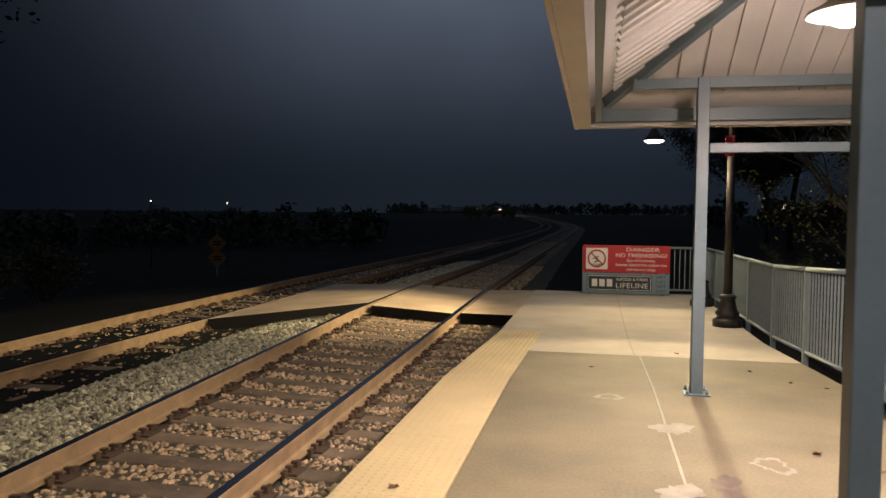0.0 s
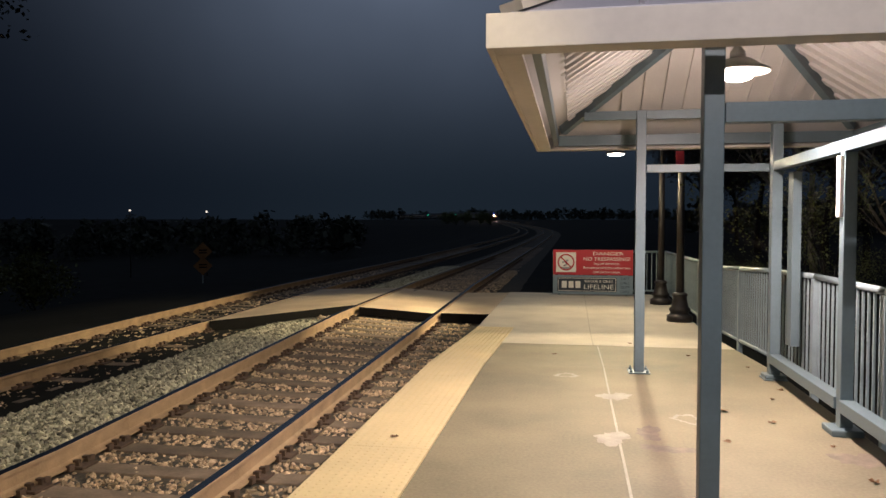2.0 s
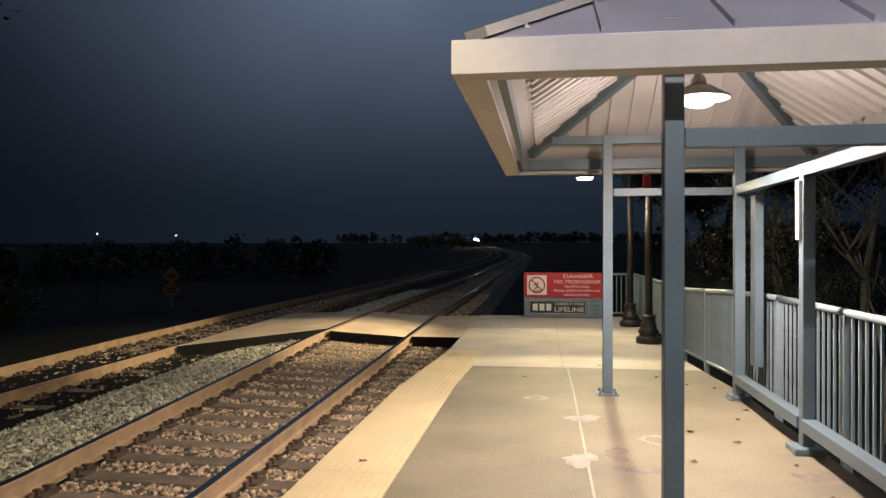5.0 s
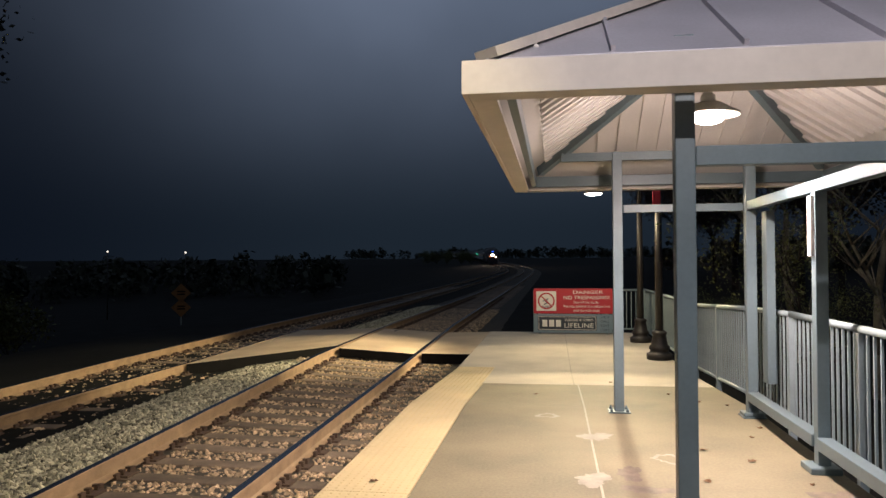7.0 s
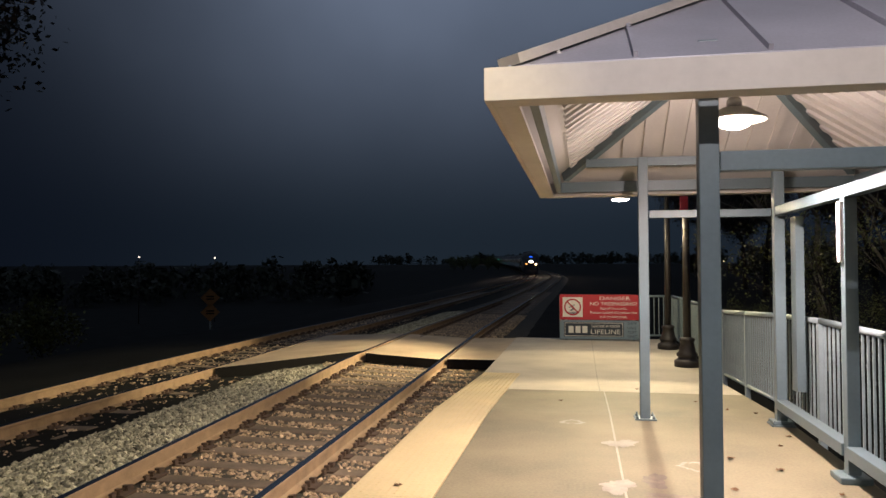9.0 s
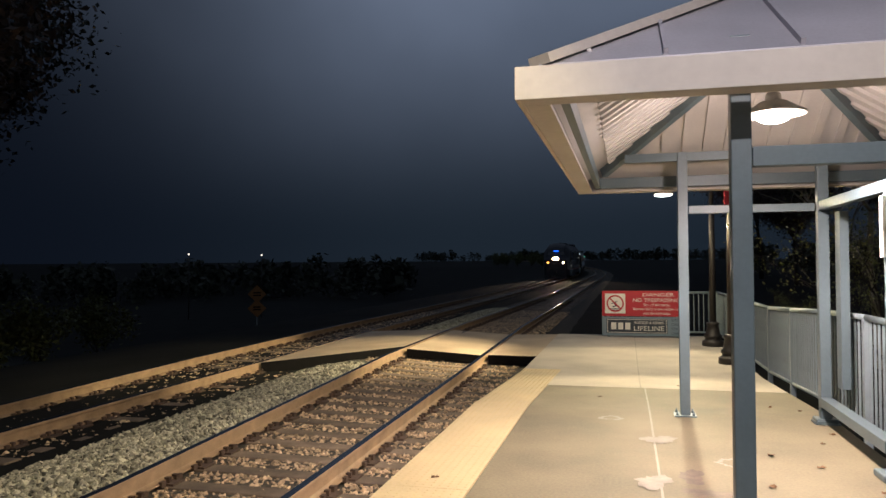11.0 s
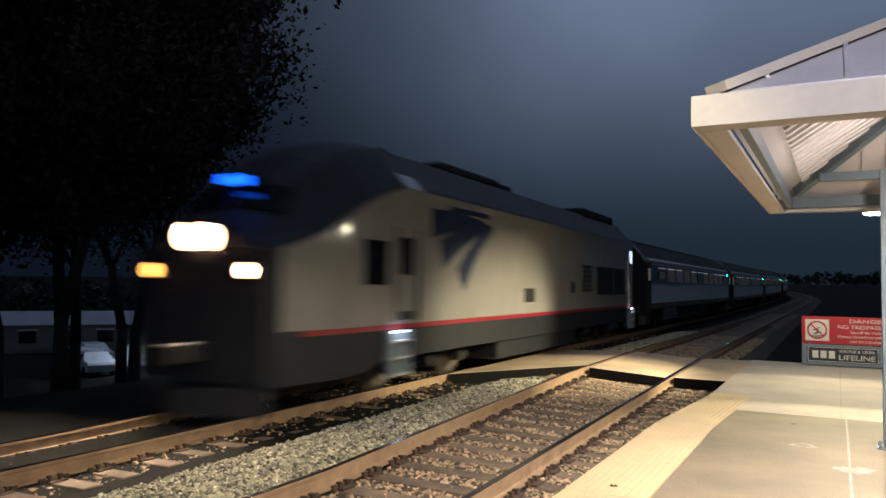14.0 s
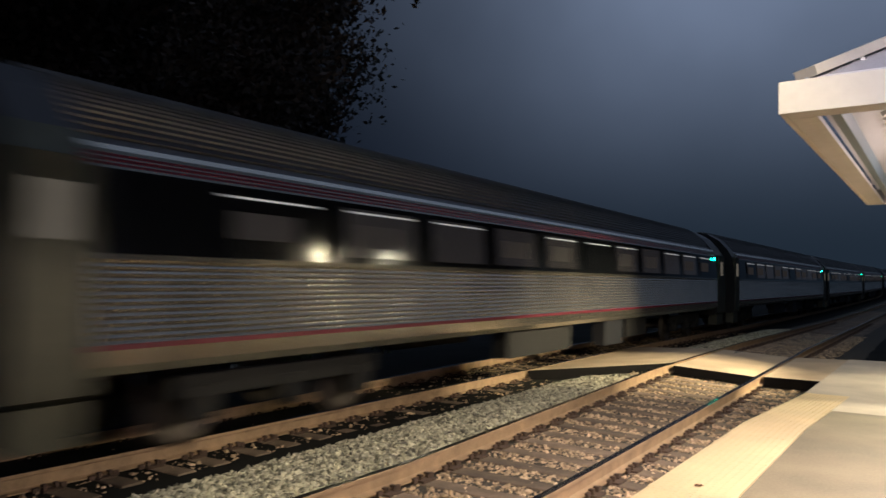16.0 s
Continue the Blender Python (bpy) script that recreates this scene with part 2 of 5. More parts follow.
def mesh_part(name, verts, faces, material, parent=None, label="", index=None, smooth=False):
    me = bpy.data.meshes.new(name)
    me.from_pydata(verts, [], faces)
    for m in material if isinstance(material, (list, tuple)) else [material]:
        me.materials.append(m)
    if index is not None:
        me.polygons.foreach_set("material_index", index)
    if smooth:
        me.polygons.foreach_set("use_smooth", [True] * len(me.polygons))
    me.update()
    ob = new(name, me)
    ob.parent = parent
    if label:
        tagged(ob, label)
    return ob


def empty(name, m, label, category, group="", kind=""):
    ob = new(name)
    ob.empty_display_size = 0.2
    ob.matrix_world = m
    return tagged(ob, label, category, group, kind)


def box(bm, x0, x1, y0, y1, z0, z1, bevel=0.0):
    vs = [bm.verts.new((x, y, z)) for x in (x0, x1) for y in (y0, y1) for z in (z0, z1)]
    fs = [bm.faces.new([vs[i] for i in f]) for f in ((0, 1, 3, 2), (4, 6, 7, 5), (0, 4, 5, 1), (2, 3, 7, 6), (0, 2, 6, 4), (1, 5, 7, 3))]
    if bevel:
        bmesh.ops.bevel(bm, geom=list({e for f in fs for e in f.edges}), offset=bevel, segments=2, affect="EDGES", profile=0.5)
    return bm


def boxed(x0, x1, y0, y1, z0, z1, bevel=0.0):
    return box(bmesh.new(), x0, x1, y0, y1, z0, z1, bevel)


def bar(bm, a, b, w, h=None, bevel=0.0):
    """A box section from a to b."""
    a, b = Vector(a), Vector(b)
    q = (b - a).to_track_quat("Y", "Z").to_matrix().to_4x4()
    t = bmesh.new()
    n = (b - a).length
    h = h or w
    box(t, -w / 2, w / 2, 0, n, -h / 2, h / 2, bevel)
    t.transform(Matrix.Translation(a) @ q)
    me = bpy.data.meshes.new("tmp")
    t.to_mesh(me)
    t.free()
    bm.from_mesh(me)
    bpy.data.meshes.remove(me)
    return bm


def lathe(bm, rows, seg=16, cx=0.0, cy=0.0, cz=0.0, hollow=False):
    """A turned shape: rows of (radius, height)."""
    rings = [[bm.verts.new((cx + r * math.cos(6.28319 * k / seg), cy + r * math.sin(6.28319 * k / seg), cz + z)) for k in range(seg)] for r, z in rows]
    for p, q in zip(rings, rings[1:]):
        for k in range(seg):
            bm.faces.new((p[k], p[(k + 1) % seg], q[(k + 1) % seg], q[k])).smooth = True
    if not hollow:
        bm.faces.new(rings[0][::-1])
    bm.faces.new(rings[-1])
    return bm


def rod(bm, a, b, r0, r1=None, seg=8):
    a, b = Vector(a), Vector(b)
    q = (b - a).to_track_quat("Z", "Y").to_matrix()
    r1 = r0 if r1 is None else r1
    rings = []
    for p, r in ((a, r0), (b, r1)):
        rings.append([bm.verts.new(p + q @ Vector((r * math.cos(6.28319 * k / seg), r * math.sin(6.28319 * k / seg), 0))) for k in range(seg)])
    for k in range(seg):
        bm.faces.new((rings[0][k], rings[0][(k + 1) % seg], rings[1][(k + 1) % seg], rings[1][k])).smooth = True
    bm.faces.new(rings[0][::-1]), bm.faces.new(rings[1])
    return bm


# ---- the lie of the land and of the tracks ----


def rise(y):
    return 7e-5 * max(0.0, min(y, 130.0) - 30.0) ** 2 + 0.014 * max(0.0, min(y, 420.0) - 130.0)


def far_line(s):
    """Centre of the far track: x, y, heading to the left in radians."""
    x0 = -6.78 - 0.03 * (min(max(s, 4.0), 20.0) - 4.0)
    if s < 102:
        return x0, s, 0.0
    x, y = x0, 102.0
    # a bend to the left, a straight, and a sharper bend
    for length, radius in ((58.0, 430.0), (128.0, 0.0), (400.0, 430.0)):
        run = min(length, s - 102.0)
        a0 = 0.0 if length == 58.0 else 58.0 / 430.0
        if radius:
            a1 = a0 + run / radius
            x, y = x - radius * (math.cos(a0) - math.cos(a1)), y + radius * (math.sin(a1) - math.sin(a0))
        else:
            a1 = a0
            x, y = x - run * math.sin(a0), y + run * math.cos(a0)
        s -= run
        if s <= 102.0:
            break
    return x, y, a1


def lerp(y, pts):
    return float(np.interp(y, [p[0] for p in pts], [p[1] for p in pts]))


def rails_at(track, s):
    """Left rail, right rail: (x, y, z) of the middle of the head's top."""
    x, y, a = far_line(s)
    up = rise(y)
    nx, ny = math.cos(a), math.sin(a)
    if track == "far":
        l = lerp(s, ((4, -0.70), (12, -0.79), (30, -0.755)))
        r = lerp(s, ((4, 0.65), (12, 0.78), (30, 0.755)))
        zl, zr = lerp(s, ((4, -0.315), (12, -0.26), (40, -0.25))), -0.27
    else:
        l = lerp(s, ((4, 3.36), (12, 3.26), (18, 3.28), (40, 3.40)))
        r = lerp(s, ((4, 4.87), (12, 4.93), (18, 4.95), (40, 4.90)))
        zl, zr = lerp(s, ((4, -0.2), (12, -0.10), (20, -0.12), (45, -0.2))), -0.2
    return (x + l * nx, y + l * ny, zl + up), (x + r * nx, y + r * ny, zr + up)

# ---- ground ----


def ground_z(x, y):
    cx = far_line(max(-200.0, min(y, 700.0)))[0]
    d = x - cx
    z = -0.46 + rise(y)
    if d < -2.2:
        k = min(1.0, (-2.2 - d) / 24.0)
        z -= 3.9 * k * k * (3 - 2 * k) * (1.0 if y < 120 else max(0.0, 1 - (y - 120) / 80))
    if d > 9.6:
        k = min(1.0, (d - 9.6) / 6.0)
        z -= 1.1 * k * (1.0 if y < 60 else max(0.0, 1 - (y - 60) / 60))
    return z


def make_ground():
    xs = sorted({*np.linspace(-60, 40, 101).round(2), *np.linspace(-20, 10, 121).round(2), -1500, -600, -300, -160, -90, 70, 120, 250, 600, 1500})
    ys = sorted({*np.linspace(-60, 120, 121).round(2), *np.linspace(120, 420, 61).round(2), -1500, -400, -120, 500, 700, 1100, 2500})
    verts = [(x, y, ground_z(x, y)) for y in ys for x in xs]
    n = len(xs)
    faces = [(j * n + i, j * n + i + 1, (j + 1) * n + i + 1, (j + 1) * n + i) for j in range(len(ys) - 1) for i in range(n - 1)]
    ob = mesh_part("ground", verts, faces, SOIL, smooth=True)
    tagged(ob, "dark bare soil and leaf litter sloping down beside the tracks", "ground", kind="structure")


make_ground()


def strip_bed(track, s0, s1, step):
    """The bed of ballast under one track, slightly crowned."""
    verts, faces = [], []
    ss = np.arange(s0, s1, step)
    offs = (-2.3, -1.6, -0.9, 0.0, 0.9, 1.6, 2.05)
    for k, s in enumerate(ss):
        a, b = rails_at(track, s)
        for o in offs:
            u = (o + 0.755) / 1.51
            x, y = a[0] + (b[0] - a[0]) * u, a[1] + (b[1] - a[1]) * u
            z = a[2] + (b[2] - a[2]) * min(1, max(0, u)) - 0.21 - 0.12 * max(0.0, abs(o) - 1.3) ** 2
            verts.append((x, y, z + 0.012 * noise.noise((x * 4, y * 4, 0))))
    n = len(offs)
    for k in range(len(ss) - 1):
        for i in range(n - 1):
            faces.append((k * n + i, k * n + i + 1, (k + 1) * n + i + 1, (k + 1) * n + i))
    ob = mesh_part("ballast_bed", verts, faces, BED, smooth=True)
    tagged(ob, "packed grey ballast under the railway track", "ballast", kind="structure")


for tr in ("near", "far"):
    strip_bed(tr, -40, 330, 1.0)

RAIL = [(-0.035, 0.0), (0.035, 0.0), (0.037, -0.008), (0.036, -0.034), (0.010, -0.045), (0.009, -0.135), (0.030, -0.150), (0.070, -0.160), (0.070, -0.172),
        (-0.070, -0.172), (-0.070, -0.160), (-0.030, -0.150), (-0.009, -0.135), (-0.010, -0.045), (-0.036, -0.034), (-0.037, -0.008)]


def sweep_rail(track, side, parent):
    ss = [*np.arange(-40, 0, 4.0), *np.arange(0, 24, 0.5), *np.arange(24, 100, 3.0), *np.arange(100, 420, 5.0)]
    verts, faces, index = [], [], []
    n = len(RAIL)
    for k, s in enumerate(ss):
        p = rails_at(track, s)[side]
        a = far_line(s)[2]
        for u, w in RAIL:
            verts.append((p[0] + u * math.cos(a), p[1] + u * math.sin(a), p[2] + w))
    for k in range(len(ss) - 1):
        for i in range(n):
            faces.append((k * n + i, (k + 1) * n + i, (k + 1) * n + (i + 1) % n, k * n + (i + 1) % n))
            index.append(1 if i in (0, 15) else 0)
    mesh_part("rail", verts, faces, [RUST, RAILTOP], parent, "rust-brown rail with a polished head", index)


def tie_mesh():
    bm = boxed(-1.3, 1.3, -0.115, 0.115, -0.16, 0.0, 0.012)
    me = bpy.data.meshes.new("tie")
    bm.to_mesh(me)
    bm.free()
    me.materials.append(TIE)
    return me


def plate_mesh():
    bm = boxed(-0.17, 0.17, -0.095, 0.095, 0.0, 0.022, 0.004)
    for x in (-0.10, 0.10):
        for y in (-0.055, 0.055):
            box(bm, x - 0.016, x + 0.016, y - 0.014, y + 0.014, 0.02, 0.062)
            box(bm, x - 0.016 - (0.018 if x > 0 else 0), x + 0.016 + (0.018 if x < 0 else 0), y - 0.018, y + 0.018, 0.05, 0.07)
    for y in (-0.125, 0.125):
        box(bm, -0.10, -0.066, y - 0.03, y + 0.03, 0.0, 0.05)
        box(bm, 0.066, 0.10, y - 0.03, y + 0.03, 0.0, 0.05)
    me = bpy.data.meshes.new("tie_plate")
    bm.to_mesh(me)
    bm.free()
    me.materials.append(PLATE)
    return me


def make_track(track, label):
    top = empty("railway_track", Matrix(), label, "railway track", "railway tracks", "structure")
    for side in (0, 1):
        sweep_rail(track, side, top)
    tm, pm = tie_mesh(), plate_mesh()
    rng = random.Random(3 if track == "near" else 4)
    s = -8.0
    while s < 60:
        a, b = Vector(rails_at(track, s)[0]), Vector(rails_at(track, s)[1])
        if not 12.9 < s < 17.7 or track == "far":
            mid = (a + b) / 2
            d = (b - a).normalized()
            roll = -math.degrees(math.asin(d.z))
            o = new("tie", tm)
            o.parent = top
            o.matrix_world = pose(mid.x + rng.uniform(-0.06, 0.06), mid.y + rng.uniform(-0.03, 0.03), mid.z - 0.194 + rng.uniform(-0.006, 0.006), 0, roll, rng.uniform(-1.2, 1.2))
            if s < 40:
                for p in (a, b):
                    o = new("tie_plate", pm)
                    o.parent = top
                    o.matrix_world = pose(p.x, p.y, p.z - 0.194, 0, 0, 0)
        s += 0.53
    return top


make_track("near", "near railway track with rust-brown rails on timber ties")
make_track("far", "far railway track with rust-brown rails on timber ties")


def scatter(name, n, area, size, label, seed, keep=None, material=STONE):
    """Broken stones: rough lumps, all in one mesh."""
    rng = np.random.default_rng(seed)
    base = np.array([(0, 0, 1), (0.9, 0, 0.25), (0.2, 0.9, 0.3), (-0.8, 0.4, 0.2), (-0.6, -0.7, 0.3), (0.4, -0.85, 0.2), (0.5, 0.3, -0.8), (-0.5, -0.1, -0.8)], float)
    tri = np.array([(0, 1, 2), (0, 2, 3), (0, 3, 4), (0, 4, 5), (0, 5, 1), (1, 6, 2), (2, 6, 3), (3, 6, 7), (3, 7, 4), (4, 7, 5), (5, 7, 6), (5, 6, 1)])
    p = area(rng, n)
    if keep is not None:
        p = p[keep(p)]
    n = len(p)
    v = base[None] + rng.normal(0, 0.22, (n, 8, 3))
    v *= (size * rng.uniform(0.55, 1.35, (n, 1, 1))) * rng.uniform(0.7, 1.2, (n, 1, 3))
    a = rng.uniform(0, 6.28, (n, 1))
    b = rng.uniform(-0.9, 0.9, (n, 1))
    y, z = v[..., 1] * np.cos(b) - v[..., 2] * np.sin(b), v[..., 1] * np.sin(b) + v[..., 2] * np.cos(b)
    x = v[..., 0]
    v = np.stack([x * np.cos(a) - y * np.sin(a), x * np.sin(a) + y * np.cos(a), z], -1) + p[:, None, :]
    f = tri[None] + (np.arange(n) * 8)[:, None, None]
    ob = mesh_part(name, v.reshape(-1, 3).tolist(), f.reshape(-1, 3).tolist(), material)
    tagged(ob, label, "ballast", kind="stuff")


def rail_grid():
    ss = np.arange(-6.0, 62.0, 0.5)
    return ss, {tr: np.array([rails_at(tr, s) for s in ss]) for tr in ("near", "far")}


SS, RG = rail_grid()


def at_rail(tr, side, axis, y):
    return np.interp(y, SS, RG[tr][:, side, axis])


def stretch(rng, n):
    """Most stones lie ahead of the platform's end, some along the stretch behind."""
    return np.where(rng.random(n) < 0.16, -6.0 + 7.5 * rng.random(n), -1.0 + 31 * rng.random(n) ** 1.4)


def middle_area(rng, n):
    """The shoulder between the tracks, a low ridge of clean stone."""
    y = stretch(rng, n)
    u = 0.40 + 0.60 * rng.random(n) ** 0.95
    x0, x1 = at_rail("far", 1, 0, y) + 0.13, at_rail("near", 0, 0, y) - 0.12
    z0, z1 = at_rail("far", 1, 2, y) - 0.19, at_rail("near", 0, 2, y) - 0.17
    x = x0 + (x1 - x0) * u
    crown = np.clip((u - 0.38) / 0.22, 0, 1) * np.clip((1.02 - u) / 0.2, 0, 1)
    z = z0 + (z1 - z0) * u + 0.085 * crown + 0.02 * rng.random(n)
    return np.stack([x, y, z], -1)


def crib_area(tr):
    def area(rng, n):
        y = stretch(rng, n)
        u = rng.uniform(-0.42, 1.42, n)
        a, b = at_rail(tr, 0, 0, y), at_rail(tr, 1, 0, y)
        za, zb = at_rail(tr, 0, 2, y), at_rail(tr, 1, 2, y)
        z = za + (zb - za) * np.clip(u, 0, 1) - 0.222 + 0.018 * rng.random(n)
        return np.stack([a + (b - a) * u, y, z], -1)
    return area


def off_ties(tr):
    def keep(p):
        k = (p[:, 1] + 8.0) / 0.53
        d = np.abs(k - np.round(k)) * 0.53
        near_rail = np.minimum(np.abs(p[:, 0] - at_rail(tr, 0, 0, p[:, 1])), np.abs(p[:, 0] - at_rail(tr, 1, 0, p[:, 1]))) < 0.09
        edge = (p[:, 0] < -1.12) | (tr == "far")
        return ((d > 0.118) | (np.sin(p[:, 0] * 9 + p[:, 1] * 5) > 0.985)) & ~near_rail & edge
    return keep


def clear_of_panel(p):
    return ~((p[:, 1] > 10.45 + 0.7 * (p[:, 0] + 6.0)) & (p[:, 1] < 17.8))


scatter("ballast_stones", 54000, middle_area, 0.030, "loose pale grey ballast stones between the tracks", 11, clear_of_panel)
scatter("ballast_stones", 50000, crib_area("near"), 0.023, "loose ballast stones between the ties", 12, off_ties("near"), DUSTY)
scatter("ballast_stones", 14000, crib_area("far"), 0.033, "loose ballast stones between the ties", 13, off_ties("far"), DUSTY)

# ---- platform ----
PROFILE = ((-40, 0.0), (7.0, 0.0), (11.0, -0.18), (17.7, -0.18))


def plat_z(y):
    return lerp(y, PROFILE)


def slab(name, x0, x1, ys, thick, material, label, lift=0.0, parent=None):
    """A slab that follows the platform's fall."""
    verts, faces = [], []
    for y in ys:
        z = plat_z(y) + lift
        verts += [(x0, y, z), (x1, y, z), (x1, y, z - thick), (x0, y, z - thick)]
    for k in range(len(ys) - 1):
        for i in range(4):
            faces.append((4 * k + i, 4 * k + (i + 1) % 4, 4 * k + 4 + (i + 1) % 4, 4 * k + 4 + i))
    n = 4 * (len(ys) - 1)
    faces += [(3, 2, 1, 0), (n, n + 1, n + 2, n + 3)]
    ob = mesh_part(name, verts, faces, material, parent)
    bm = bmesh.new()
    bm.from_mesh(ob.data)
    bmesh.ops.recalc_face_normals(bm, faces=bm.faces)
    bm.to_mesh(ob.data)
    bm.free()
    if label:
        tagged(ob, label, "platform", kind="structure")
    return ob


slab("platform", -0.44, 0.843, (-40, 7, 9.1), 0.55, CONCRETE, "worn grey concrete station platform")
slab("platform", 0.857, 2.62, (-40, 7, 9.1), 0.55, CONCRETE, "worn grey concrete station platform")
slab("platform", -1.06, 0.79, (9.106, 11, 17.7), 0.55, CONCRETE_PALE, "paler concrete ramp down to the crossing")
slab("platform", 0.80, 2.62, (9.106, 11, 17.7), 0.55, CONCRETE_PALE, "paler concrete ramp down to the crossing")
slab("joint", 0.841, 0.859, (-40, 7, 9.1), 0.03, SEALANT, "pale sealant in the platform joint", 0.003)
slab("joint", 0.788, 0.804, (9.11, 11, 17.6), 0.03, SEALANT, "pale sealant in the platform joint", 0.003)


def make_tactile():
    top = empty("tactile_strip", Matrix(), "cream yellow tactile warning strip along the platform edge", "tactile strip", kind="structure")
    y = -12.0
    while y < 11.2:
        y1 = min(y + 1.22, 11.25)
        slab("tile", -1.06, -0.45, sorted({y + 0.003, *([7.0] if y < 7 < y1 - 0.01 else []), *([11.0] if y < 11 < y1 - 0.01 else []), y1 - 0.003}), 0.5, TACTILE, "", 0.004, top)
        y = y1
    verts, faces = [], []
    ring = [(math.cos(k * 1.0472) * 0.0105, math.sin(k * 1.0472) * 0.0105) for k in range(6)]
    for j in range(int((11.2 - 0.8) / 0.06)):
        for i in range(10):
            x, yy = -1.03 + i * 0.0610, 0.8 + j * 0.06
            z = plat_z(yy) + 0.004
            n = len(verts)
            verts += [(x + a * 1.1, yy + b * 1.1, z) for a, b in ring] + [(x + a * 0.6, yy + b * 0.6, z + 0.0035) for a, b in ring]
            faces += [(n + k, n + (k + 1) % 6, n + 6 + (k + 1) % 6, n + 6 + k) for k in range(6)] + [tuple(range(n + 6, n + 12))]
    tagged(mesh_part("domes", verts, faces, TACTILE, top), kind="stuff")


make_tactile()


def blot(name, cx, cy, rx, ry, material, label, seed, lift=0.003, hole=0.0):
    """An uneven flat mark on the platform, a few millimetres thick."""
    rng = random.Random(seed)
    bm = bmesh.new()
    n = 48
    out = []
    ph = [rng.uniform(0, 6.28) for _ in range(4)]
    for k in range(n):
        a = 6.28319 * k / n
        r = 1 + 0.22 * math.sin(2 * a + ph[0]) + 0.16 * math.sin(3 * a + ph[1]) + 0.10 * math.sin(7 * a + ph[2]) + 0.07 * math.sin(13 * a + ph[3]) + rng.uniform(-0.05, 0.05)
        out.append((cx + rx * r * math.cos(a), cy + ry * r * math.sin(a)))
    if hole:
        o = [bm.verts.new((x, y, plat_z(y) + lift)) for x, y in out]
        i = [bm.verts.new((cx + (x - cx) * hole, cy + (y - cy) * hole, plat_z(y) + lift)) for x, y in out]
        for k in range(n):
            bm.faces.new((o[k], o[(k + 1) % n], i[(k + 1) % n], i[k]))
    else:
        bm.faces.new([bm.verts.new((x, y, plat_z(y) + lift)) for x, y in out])
    ob = part(name, bm, material)
    tagged(ob, label, "mark", kind="structure")


blot("patch", 0.89, 5.68, 0.13, 0.15, PATCH, "pale mortar patch on the platform joint", 1, 0.006)
blot("patch", 0.80, 4.35, 0.12, 0.16, PATCH, "pale mortar patch on the platform joint", 2, 0.006)
blot("patch", 0.46, 6.56, 0.095, 0.12, PATCH, "pale ring of mortar round a cover", 3, 0.003, 0.6)
blot("stain", 1.42, 5.0, 0.12, 0.13, PATCH, "scraped pale ring on the platform", 5, 0.003, 0.72)
blot("stain", 1.08, 4.55, 0.10, 0.16, BROWNMARK, "dark brown blotch on the platform", 6)
blot("stain", 1.17, 4.16, 0.17, 0.09, BROWNMARK, "dark brown blotch on the platform", 7)
blot("stain", 2.38, 4.15, 0.14, 0.17, BROWNMARK, "dark brown blotch beside the frame's foot", 8)


def panel(corners, thick, label):
    bm = bmesh.new()
    t = [bm.verts.new(c) for c in corners]
    b = [bm.verts.new((x, y, z - thick)) for x, y, z in corners]
    bm.faces.new(t)
    bm.faces.new(b[::-1])
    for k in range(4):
        # dark panel sides, with the shade of the hollow below put into their colour
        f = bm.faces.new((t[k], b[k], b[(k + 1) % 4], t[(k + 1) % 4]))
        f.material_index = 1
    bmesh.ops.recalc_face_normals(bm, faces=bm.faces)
    ob = part("crossing_panel", bm, [PANEL, RUBBER_AND_SHADE])
    tagged(ob, label, "crossing panel", "crossing panels", "structure")


def rp(tr, side, y, dx, dz=-0.006):
    p = rails_at(tr, y)[side]
    return (p[0] + dx, y, p[2] + dz)


panel([rp("far", 1, 11.7, 0.06), rp("near", 0, 13.5, -0.06), rp("near", 0, 17.7, -0.06), rp("far", 1, 18.6, 0.06)], 0.30, "pale concrete crossing panel between the two tracks")
panel([rp("near", 0, 13.1, 0.11), rp("near", 1, 13.1, -0.06), rp("near", 1, 17.6, -0.06), rp("near", 0, 17.6, 0.11)], 0.17, "pale concrete crossing panel between the rails")
panel([rp("near", 1, 13.2, 0.08), (-1.066, 13.0, -0.185), (-1.066, 17.6, -0.185), rp("near", 1, 17.6, 0.08)], 0.19, "pale concrete crossing panel beside the platform")



def make_panel_streak():
    verts, faces = [], []
    for k in range(13):
        y = 13.7 + 3.8 * k / 12
        p, q = rails_at("near", y)
        for u in (0.13 + 0.10 * k / 12 + 0.012 * math.sin(k * 2.1), 0.24 + 0.07 * k / 12 + 0.015 * math.sin(k * 1.7)):
            verts.append((p[0] + (q[0] - p[0]) * u, y, p[2] + (q[2] - p[2]) * u - 0.002))
        if k:
            faces.append((2 * k - 2, 2 * k - 1, 2 * k + 1, 2 * k))
    tagged(mesh_part("stain", verts, faces, BROWNMARK), "dark oily streak along the crossing panel", "mark", kind="structure")


make_panel_streak()

# ---- shelter ----


